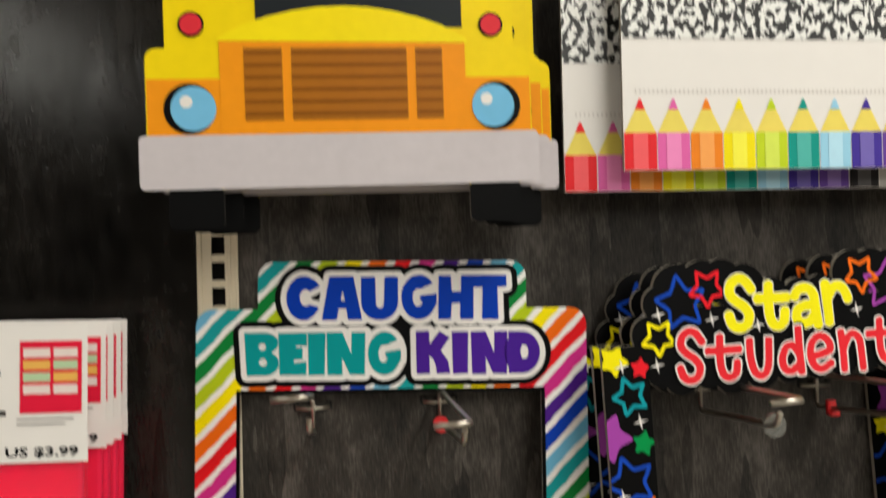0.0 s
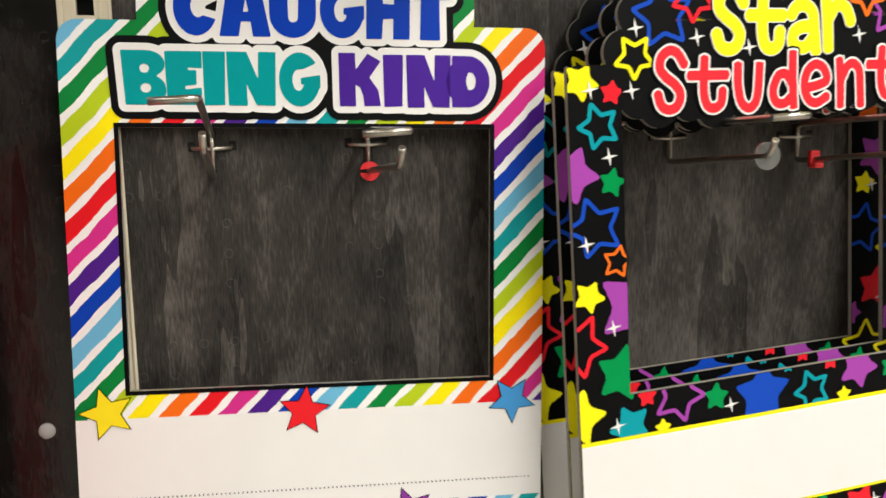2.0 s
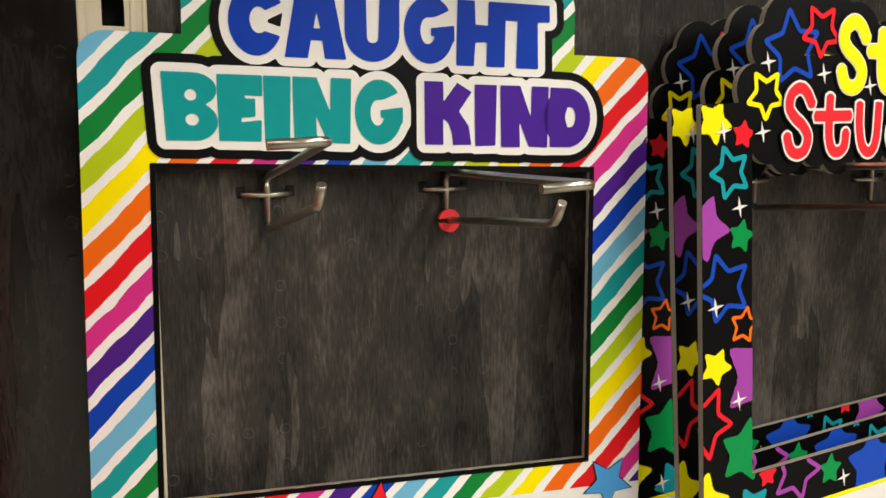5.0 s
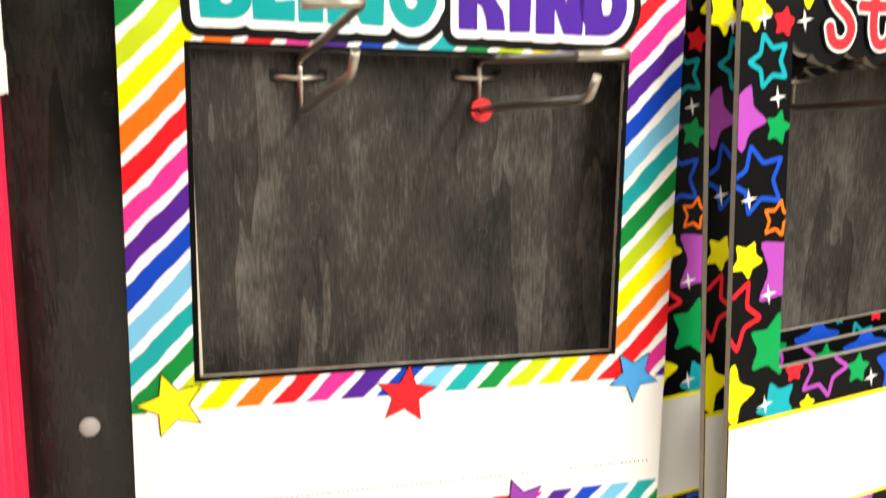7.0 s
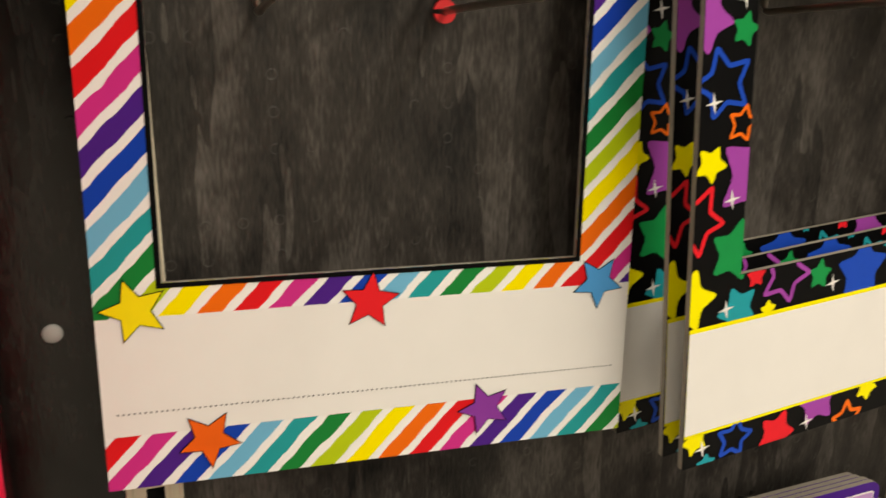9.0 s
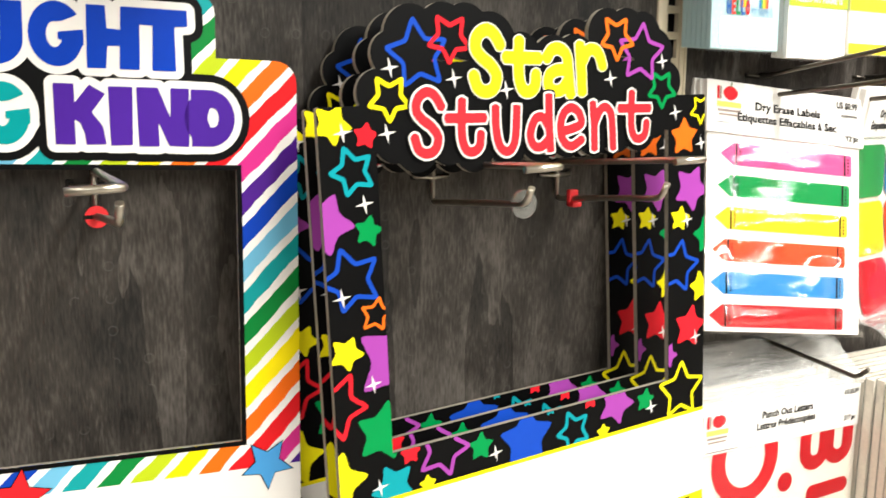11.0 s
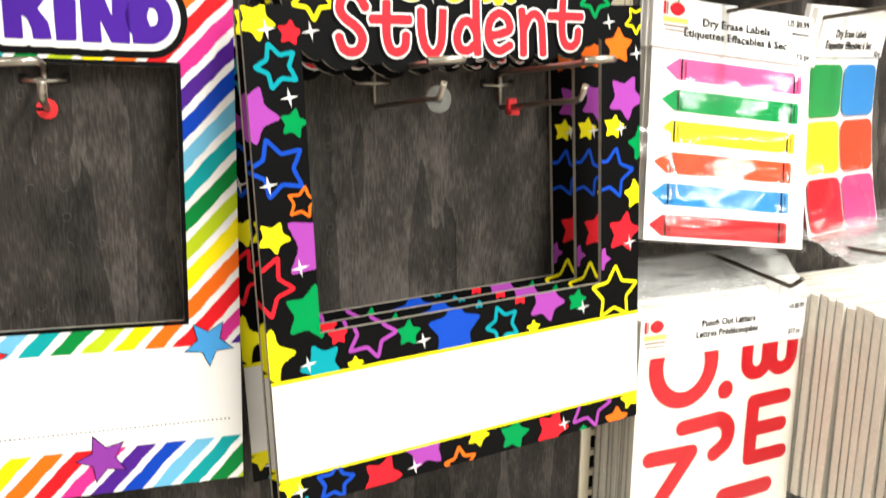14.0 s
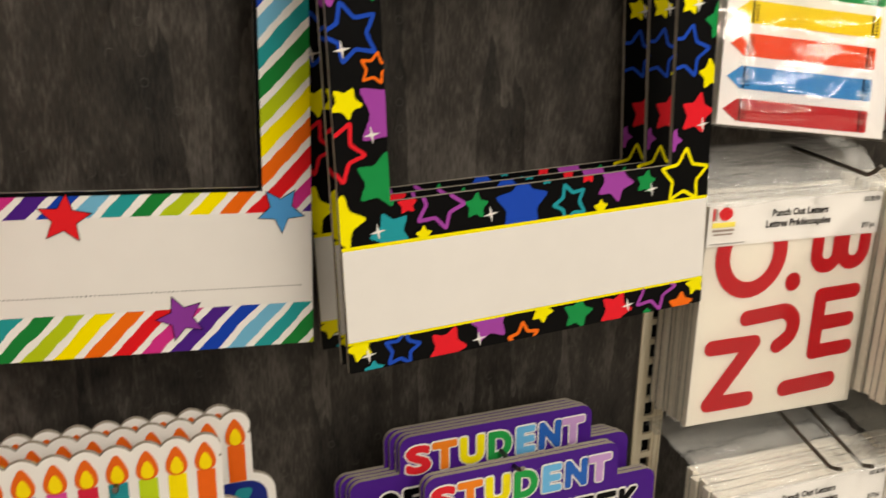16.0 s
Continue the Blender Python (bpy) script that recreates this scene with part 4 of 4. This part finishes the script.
def bag_film(x0, z0, x1, z1, y, amp, seed, bow=0.0, swell=0.012):
    """Loose bag front with cross folds, swelling out low down."""
    bm = bmesh.new()
    g = []
    for j in range(45):
        row = []
        for i in range(33):
            x, z = x0 + (x1 - x0) * i / 32, z0 + (z1 - z0) * j / 44
            k, q = (.014 - z) / .25, 1 - j / 44
            edge = min(1, i / 5, (32 - i) / 5, j / 4, (44 - j) / 6)
            fold = noise.noise((x * 11 + seed, z * 38 + 1.4 * noise.noise((x * 16, z * 14, seed)), seed))
            d = edge * (amp * (0.8 + fold + .12 * noise.noise((x * 40, z * 90, seed))) * (.35 + q) + swell * q * q) + bow * k * k
            row.append(bm.verts.new((x, y - d, z)))
        g.append(row)
    for j in range(44):
        for i in range(32):
            bm.faces.new((g[j][i], g[j][i + 1], g[j + 1][i + 1], g[j + 1][i])).smooth = True
    return bm


def crayon_pack(m, group):
    b = thing("label_pack", m, "clear bag of crayon-shaped Dry Erase Labels with white header card", "label pack", group)
    part("backing_card", box(bmesh.new(), -.0985, -.001, -.240, .0985, .001, .014, .0004), PAPER, b, "white backing sheet")
    hc = part("header_card", box(bmesh.new(), -.1015, -.0045, -.038, .1015, .0025, .016, .0006), PAPER, b, "folded white header card")
    header_print(hc, "Dry Erase Labels", "Étiquettes Effaçables à Sec", "12 pc", .2, -.0050, .0158)
    part("print", line_text(bmesh.new(), "US $0.99", .064, .003, .092, .0072, -.0050), BLACK, hc)
    part("print_bar", sheet(.070, -.006, .092, -.0035, -.0050), ink("6e6a68"), hc)
    part("print_bar", sheet(-.090, -.0275, -.074, -.0268, -.0050), ink("6e6a68"), hc)
    part("print_bar", sheet(.074, -.0275, .092, -.0268, -.0050), ink("6e6a68"), hc)
    apple_mark(hc, -.073, .0035, .0155, -.0050)
    for i, hexa in enumerate(("d8568e", "128a46", "e8cc20", "e2502c", "3a8ac4", "b8282e")):
        z = -.0583 - i * .0331
        x = -.0820 - .0030 * i + .0018 * max(0, i - 3)
        bm = bmesh.new()
        fill(bm, [[(x, z), (x + .016, z - .0115), (x + .018, z - .0115), (x + .018, z + .0115), (x + .016, z + .0115)]], -.0015, 0)
        fill(bm, [round_rect(x + .0178, z - .0115, x + .1700, z + .0115, .003)], -.0015, 0)
        sheet(x + .0185, z - .0115, x + .0205, z + .0115, -.0019, bm, 1)
        sheet(x + .1590, z - .0115, x + .1612, z + .0115, -.0019, bm, 1)
        for k in range(5):
            sheet(x + .0225, z - .0085 + k * .0036, x + .0255, z - .0068 + k * .0036, -.0019, bm, 1)
            sheet(x + .1632, z - .0085 + k * .0036, x + .1660, z - .0068 + k * .0036, -.0019, bm, 1)
        part("crayon_label", bm, [ink(hexa), BLACK], b)
    part("film", bag_film(-.1025, -.243, .1025, -.036, -.0034, .0048, 3.1), GLOSS_FILM, b, "crinkled clear bag")
    return b


def square_pack(m, group):
    b = thing("label_pack", m, "clear bag of square coloured Dry Erase Labels with white header card", "label pack", group)
    part("backing_card", wavy(-.075, -.236, .075, .014, 0, .0, 4, 16, 0, .0523), PAPER, b, "curled white backing sheet")
    hc = part("header_card", box(bmesh.new(), -.076, -.0045, -.038, .076, .0025, .016, .0006), PAPER, b, "folded white header card")
    header_print(hc, "Dry Erase Labels", "Étiquettes Effaçables à Sec", "12 pc", .15, -.0050, .0115)
    cols = (("2f8e48", "3c86c0"), ("e2c822", "dc4a2a"), ("b8242e", "cc467c"))
    for r in range(3):
        for c in range(2):
            x0 = -.071 + c * .073
            z1 = -.046 - r * .064
            bm = bmesh.new()
            lp = round_rect(x0, z1 - .059, x0 + .069, z1, .011)
            fill(bm, [lp], 0)
            for cut in range(1, 6):
                bmesh.ops.bisect_plane(bm, geom=bm.verts[:] + bm.edges[:] + bm.faces[:], plane_co=(0, 0, z1 - .059 * cut / 6), plane_no=(0, 0, 1))
            for v in bm.verts:
                k = (.014 - v.co.z) / .25
                v.co.y = -.0018 - .0523 * k * k
            part("square_label", bm, ink(cols[r][c]), b)
    part("film", bag_film(-.078, -.239, .078, -.036, -.0040, .0048, 8.7, .0528), GLOSS_FILM, b, "crinkled clear bag")
    return b


LAB = pose(.7896, -.0305, 1.4042, -12.34, 6.13, -8.4)
lp = crayon_pack(LAB, "label packs")
copy_thing(lp, LAB @ pose(-.003, .007, .002, 1, -.6, 0))
copy_thing(lp, LAB @ pose(-.006, .014, .003, 3, .3, 0))
LAB2 = pose(.9611, -.0304, 1.4064, 7.6, -0.1, 11.3)
sp = square_pack(LAB2, "label packs")
copy_thing(sp, LAB2 @ pose(-.004, .007, .002, 1, .5, 0))


# ---- name-tag packs at the top ----
def tag_pack(m, kind):
    b = thing("name_tag_pack", m, {"rainbow": "clear pack of pale blue HELLO name tags with a rainbow", "lime": "clear pack of white name tags with a lime green band", "zigzag": "clear pack of name tags with yellow and green zigzag bands", "bus": "clear pack of red and blue patterned name tags"}[kind], "name tag pack", "name tag packs")
    w = {"rainbow": .089, "lime": .085, "zigzag": .076, "bus": .09}[kind]
    part("card", box(bmesh.new(), -w / 2, -.003, 0, w / 2, .003, .20, .0008), {"rainbow": ink("bdd8dc"), "lime": PAPER, "zigzag": PAPER, "bus": ink("b8505a")}[kind], b)
    if kind == "rainbow":
        part("name_panel", (lambda q: (fill(q, [round_rect(-.034, .004, .041, .031, .004)], -.0036), q)[1])(bmesh.new()), PAPER, b)
        bm = bmesh.new()
        tints = ("e0443a", "f0892e", "f3cf3a", "5aa856", "3f86c4")
        for k in range(5):
            r1, r0 = .0185 - k * .0024, .0161 - k * .0024
            a = [(.010 + r1, .0405)] + arc((.010, .0475), r1, 0, 180, 16) + [(.010 - r1, .0405)]
            c = [(.010 + r0, .0405)] + arc((.010, .0475), r0, 0, 180, 16) + [(.010 - r0, .0405)]
            for i in range(len(a) - 1):
                f = bm.faces.new([bm.verts.new((p[0], -.0036, p[1])) for p in (a[i], a[i + 1], c[i + 1], c[i])])
                f.material_index = k
                f.normal_update()
                if f.normal.y > 0:
                    f.normal_flip()
        part("rainbow", bm, [ink(h) for h in tints], b)
        for i, (ch, hexa) in enumerate(zip("HELLO", ("3d6fb4", "e0443a", "2f8f5a", "3d6fb4", "d8343a"))):
            bm = bmesh.new()
            fill(bm, letter_loops(ch, -.0260 + i * .0061, .0330, -.0206 + i * .0061, .0470, .0006, .0004), -.0040)
            part("letter", bm, ink(hexa), b)
        part("print", line_text(bmesh.new(), "MY NAME IS", .0060, .0330, .0340, .0085, -.0040, 0, 0.0), ink("5c86b4"), b)
        bm = bmesh.new()
        for j in range(11):
            for i in range(13):
                fill(bm, [arc((-.0420 + i * .0064 + (j % 2) * .0032, .002 + j * .0064), .0008, 0, 300, 5)], -.0033)
        part("dotted_print", bm, PAPER, b, "small white dots on pale blue")
        part("upper_card", sheet(-w / 2, .0715, w / 2, .2, -.0036), ink("e8643c"), b, "orange upper tag")
        part("name_panel", (lambda q: (fill(q, [round_rect(-.032, .081, .042, .11, .004)], -.0040), q)[1])(bmesh.new()), PAPER, b)
    elif kind == "lime":
        part("band", sheet(-w / 2, .0515, w / 2, .0660, -.0036), ink("b6cf3c"), b)
        part("print", line_text(bmesh.new(), "HELLO MY NAME IS", -.034, .0560, .034, .0062, -.0040), PAPER, b)
        part("divider", sheet(-w / 2, .086, w / 2, .087, -.0036), ink("b9b6b0"), b)
        part("band", sheet(-w / 2, .172, w / 2, .190, -.0036), ink("b6cf3c"), b)
    elif kind == "zigzag":
        part("band", sheet(-w / 2, .0, w / 2, .0107, -.0036), ink("efe03a"), b)
        part("band", sheet(-w / 2, .044, w / 2, .0570, -.0036), ink("efe03a"), b)
        part("band", sheet(-w / 2, .0635, w / 2, .0775, -.0036), ink("15803c"), b)
        bm = bmesh.new()
        for z in (.0655, .0700):
            for i in range(10):
                x = -w / 2 + i * w / 10
                poly(bm, [(x, z), (x + w / 20, z + .0035), (x + w / 10, z), (x + w / 10, z + .0016), (x + w / 20, z + .0051), (x, z + .0016)], -.0040)
        part("zigzag", bm, ink("7cc07c"), b)
    else:
        part("name_panel", (lambda q: (fill(q, [round_rect(-.036, .008, .040, .056, .003)], -.0036), q)[1])(bmesh.new()), PAPER, b)
        part("band", sheet(-w / 2, .064, w / 2, .2, -.0036), ink("4c66a8"), b)
        part("patch", (lambda q: (fill(q, [round_rect(-.033, .013, -.006, .030, .004)], -.0040), q)[1])(bmesh.new()), ink("f0cf3e"), b)
    part("film", sheet(-w / 2 - .002, -.003, w / 2 + .002, .2, -.0052), SLEEVE, b, "clear plastic sleeve")
    return b


for kind, x, y, n, bottom in (("rainbow", .6985, -.055, 6, 1.457), ("lime", .797, -.056, 3, 1.4505), ("zigzag", .879, -.058, 3, 1.457), ("bus", 1.012, -.060, 7, 1.447)):
    tp = tag_pack(pose(x, y, bottom, -2, .6, 0), kind)
    for i in range(1, n):
        copy_thing(tp, pose(x + .0006 * i, y + .0075 * i, bottom + .0008 * i, -2 + .2 * i, .6 - .1 * i, 0))


# ---- punch-out letter packs ----
def punch_pack(m, group, label="clear bag of red Punch Out Letters on cream card sheets"):
    b = thing("letter_pack", m, label, "letter pack", group)
    cb_ = part("card_block", box(bmesh.new(), -.114, 0, -.258, .114, .0062, -.006, .0006), CREAM, b, "cream card sheets")
    hc = part("header_card", box(bmesh.new(), -.1142, -.0012, -.048, .1142, -.0002, 0, .0002), PAPER, b, "white printed insert")
    part("print", line_text(bmesh.new(), "Punch Out Letters", -.034, -.019, .040, .0078, -.0017), BLACK, hc)
    part("print", line_text(bmesh.new(), "Lettres Prédécoupées", -.041, -.031, .045, .0078, -.0017), BLACK, hc)
    part("print", line_text(bmesh.new(), "217 pc", .090, -.040, .108, .0055, -.0017), BLACK, hc)
    part("print", line_text(bmesh.new(), "US $5.99", .088, -.010, .110, .0055, -.0017), BLACK, hc)
    part("print_bar", sheet(-.110, -.0455, -.066, -.0445, -.0017), ink("8a8683"), hc)
    apple_mark(hc, -.0935, -.0125, .0152, -.0017)
    ring_o = [(-.0535 + .0372 * math.cos(radians(a)), -.060 + .0410 * math.sin(radians(a))) for a in range(0, 361, 12)]
    lying_b = [(.034, -.040), (.034, -.068)] + arc((.0485, -.068), .0145, 180, 360, 10) + [(.063, -.040), (.0695, -.040), (.0695, -.066)] + arc((.0845, -.066), .0150, 180, 360, 10) + [(.0995, -.040)]
    lying_j = smooth([(-.0495, -.1345), (-.020, -.1325), (.002, -.1315), (.0145, -.143), (.0125, -.161), (-.003, -.1725)], 6)
    for strokes, w in (((ring_o,), .0185), ((lying_b,), .0160), ((lying_j,), .0182), ((((.0490, -.1175), (.0490, -.187)), ((.0490, -.1175), (.0955, -.1155)), ((.0490, -.1520), (.0925, -.1500)), ((.0490, -.187), (.0960, -.1850))), .0175), ((((-.0915, -.1655), (-.0360, -.1650), (-.0880, -.2345), (-.0365, -.2340)),), .0185), ((((.0155, -.2285), (.0775, -.2250)),), .0200), ((((.0062, -.0965), (.0063, -.0975)),), .0205)):
        xs, zs = [p[0] for q in strokes for p in q], [p[1] for q in strokes for p in q]
        X, Z = field_grid(min(xs) - .012, min(zs) - .012, max(xs) + .012, max(zs) + .012, .0009)
        F = np.full(X.shape, 9.0)
        for q in strokes:
            F = np.minimum(F, f_stroke(X, Z, q, w))
        bm = bmesh.new()
        fill(bm, contour(X, Z, np.maximum(F, Z + .0485)), -.0008)
        part("letter", bm, ink("bd1220"), cb_)
    part("film", wavy(-.1165, -.262, .1165, .002, -.0028, .0016, 20, 24, 5.5), SLEEVE, b, "clear bag front")
    return b


def edge_pack(w, h, t):
    b = thing("letter_pack", pose(0, 0, 0), "bagged block of cream card letter sheets, stacked edge-on", "letter pack", "letter packs")
    part("card_block", box(bmesh.new(), -w / 2, 0, -h, w / 2, t - .0014, 0, .0008), EDGES, b, "cream card edges")
    part("bag_seam", box(bmesh.new(), -w / 2 - .0012, t - .0016, -h - .002, w / 2 + .0012, t - .0008, .001), FILM, b, "clear bag seam")
    return b


random.seed(5)
PUN = pose(.7695, -.0765, 1.100, -.85, .6, -1.0)
pp = punch_pack(PUN, "letter packs")
ep = edge_pack(.226, .256, .0076)
ep.matrix_world = pose(.768, -.0728, 1.096, -.5, .3, 0)
for i in range(1, 9):
    copy_thing(ep, pose(.768 + random.uniform(-.003, .004), -.0728 + i * .0078, 1.096 + random.uniform(-.003, .002), random.uniform(-.6, .4), random.uniform(-.3, .5), random.uniform(-.4, .4)))
ep2 = edge_pack(.226, .250, .0118)
ep2.matrix_world = pose(.999, -.216, 1.104, -.5, .2, 0)
for i in range(1, 17):
    copy_thing(ep2, pose(.999 + random.uniform(-.003, .003), -.216 + i * .0122, 1.104 + random.uniform(-.002, .003), random.uniform(-.5, .5), random.uniform(-.3, .3), random.uniform(-.3, .3)))
low = punch_pack(pose(.766, -.152, .796, -1.5, .4, 0), "letter packs")
copy_thing(low, pose(.996, -.154, .797, -1.2, .2, 0))
ep3 = edge_pack(.226, .25, .0118)
ep3.matrix_world = pose(.767, -.143, .791, -1, .3, 0)
for i in range(1, 5):
    copy_thing(ep3, pose(.767 + random.uniform(-.004, .004), -.143 + i * .0122, .791 + random.uniform(-.003, .003), random.uniform(-.6, .4), random.uniform(-.4, .4), random.uniform(-.4, .4)))
for i in range(5):
    copy_thing(ep3, pose(.998 + random.uniform(-.004, .004), -.145 + i * .0122, .791 + random.uniform(-.003, .003), random.uniform(-.6, .4), random.uniform(-.4, .4), random.uniform(-.4, .4)))


def bag_top(name, x0, x1, y0, z0, y1, z1, sag, seed):
    """The gathered clear tops of hung bags: rippled film that slopes up to the hooks."""
    t = thing(name, pose(0, 0, 0), "crumpled clear plastic bag tops lying over hung packs", "plastic film", "bag tops")
    for layer in range(2):
        bm = bmesh.new()
        nx, ny = 40, 22
        g = []
        for j in range(ny + 1):
            k = j / ny
            row = []
            for i in range(nx + 1):
                x = x0 + (x1 - x0) * i / nx
                y = y0 + (y1 - y0) * k
                z = z0 + (z1 - z0) * math.sin(k * math.pi / 2) ** .8 - sag * math.sin(math.pi * k)
                z += .0080 * noise.noise((x * 7 + seed, y * 38, layer * 3.3)) + .0034 * noise.noise((x * 26, y * 90, seed + layer)) - .006 * layer * k
                row.append(bm.verts.new((x, y, z)))
            g.append(row)
        for j in range(ny):
            for i in range(nx):
                bm.faces.new((g[j][i], g[j][i + 1], g[j + 1][i + 1], g[j + 1][i])).smooth = True
        part("film_layer", bm, FILM, t)
    return t


bag_top("bag_tops", .645, .884, -.084, 1.102, -.008, 1.151, .004, 1.7)
bag_top("bag_tops", .880, 1.115, -.222, 1.106, -.010, 1.178, .0, 4.2)
bag_top("bag_tops", .648, .882, -.158, .797, -.010, .820, .0, 9.1)
bag_top("bag_tops", .882, 1.115, -.160, .797, -.010, .832, .0, 12.6)


# ---- purple Student boards, low on the panel ----
def student_board(m):
    b = thing("student_board", m, "purple die-cut board with rainbow STUDENT lettering", "cutout board", "student boards")
    X, Z = field_grid(-.18, -.26, .18, .02, .0012)
    F = f_rect(X, Z, -.108, -.09, .108, 0, .013)
    F = np.minimum(F, f_rect(X, Z, -.160, -.24, .155, -.040, .013))
    part("board", plate(bmesh.new(), contour(X, Z, F), .005), [ink("4a1f86"), CARD], b)
    for ch, hexa, x0, x1 in (("S", "dc2a34", -.102, -.075), ("T", "f08428", -.074, -.047), ("U", "f3e21c", -.044, -.017), ("D", "219a4a", -.013, .014), ("E", "6ab4e4", .019, .041), ("N", "2a62b8", .045, .071), ("T", "c49ad0", .072, .099)):
        bm = bmesh.new()
        gx, gz, gf = halo([(ch, x0, -.043, x1, -.011)], .0017, .0022, .0006, .006)
        fill(bm, contour(gx, gz, gf), -.0006, 0)
        fill(bm, letter_loops(ch, x0, -.043, x1, -.011, .0022, .0006), -.0011, 1)
        part("letter", bm, [PAPER, ink(hexa)], b)
    for word, x in (("OF", -.132), ("THE", -.064), ("WEEK", .030)):
        for i, ch in enumerate(word):
            bm = bmesh.new()
            u0 = x + i * .027
            gx, gz, gf = halo([(ch, u0, -.088, u0 + .024, -.058)], .0022, .0020, .0008, .008)
            fill(bm, contour(gx, gz, gf), -.0006, 0)
            fill(bm, letter_loops(ch, u0, -.088, u0 + .024, -.058, .0020, .0008), -.0011, 1)
            part("letter", bm, [PAPER, BLACK], b)
    return b


st = student_board(pose(.428, -.070, .887, -1, -.5, 0))
for x, y, z in ((.426, -.0646, .8872), (.421, -.0592, .8874), (.417, -.0538, .8876), (.443, -.104, .858), (.441, -.0986, .8582)):
    copy_thing(st, pose(x, y, z, -1, -.5, 0))


# ---- birthday candle boards ----
CANDLES = ["e0232e", "d84a98", "7a3a9c", "d84a98", "cf2440", "1f8a94", "b8cf24", "f5dc12", "e8641c"]


def candle_board(m):
    b = thing("candle_board", m, "white-edged die-cut board with a row of lit birthday candles", "cutout board", "candle boards")
    X, Z = field_grid(-.29, -.24, .07, .02, .0012)
    F = f_rect(X, Z, -.27, -.23, .034, -.066, .022)
    for i in range(10):
        x = -.0240 * i
        F = np.minimum(F, np.minimum(f_rect(X, Z, x - .0140, -.09, x + .0140, -.024), f_disc(X, Z, x, -.0150, .0140)))
        F = np.minimum(F, f_rect(X, Z, x - .0085, -.03, x + .0085, -.0008, .0080))
    part("board", plate(bmesh.new(), contour(X, Z, F), .005), [PAPER, CARD], b)
    part("blue_base", (lambda q: (fill(q, [round_rect(-.262, -.225, .026, -.073, .018)], -.0005), q)[1])(bmesh.new()), ink("1c2a7a"), b, "navy blue lettering ground")
    for i in range(10):
        x = -.0240 * i
        bm = bmesh.new()
        sheet(x - .0078, -.0725, x + .0078, -.0345, -.0005, bm, 0)
        fill(bm, [[(x + .0098 * math.sin(a) * (1 - .45 * math.cos(a)) * .86, -.0215 + .0140 * math.cos(a)) for a in [2 * math.pi * k / 24 for k in range(24)]]], -.0009, 1)
        fill(bm, [[(x + .0056 * math.sin(a) * (1 - .35 * math.cos(a)) * .9, -.0255 + .0085 * math.cos(a)) for a in [2 * math.pi * k / 18 for k in range(18)]]], -.0013, 2)
        part("candle", bm, [ink(CANDLES[(8 - i) % 9]), ink("e2641e"), ink("f6d818")], b)
    for i, ch in enumerate("HAPPY"):
        bm = bmesh.new()
        u = -.232 + i * .050
        fill(bm, letter_loops(ch, u, -.142, u + .044, -.080, .004, .0012), -.0009)
        part("letter", bm, ink("1f8a94"), b)
    return b


cb = candle_board(pose(.163, -.070, .944, -1, 0, 0))
copy_thing(cb, pose(.150, -.058, .946, -1, 0, 0))
copy_thing(cb, pose(.134, -.102, .944, -1, .6, 0))
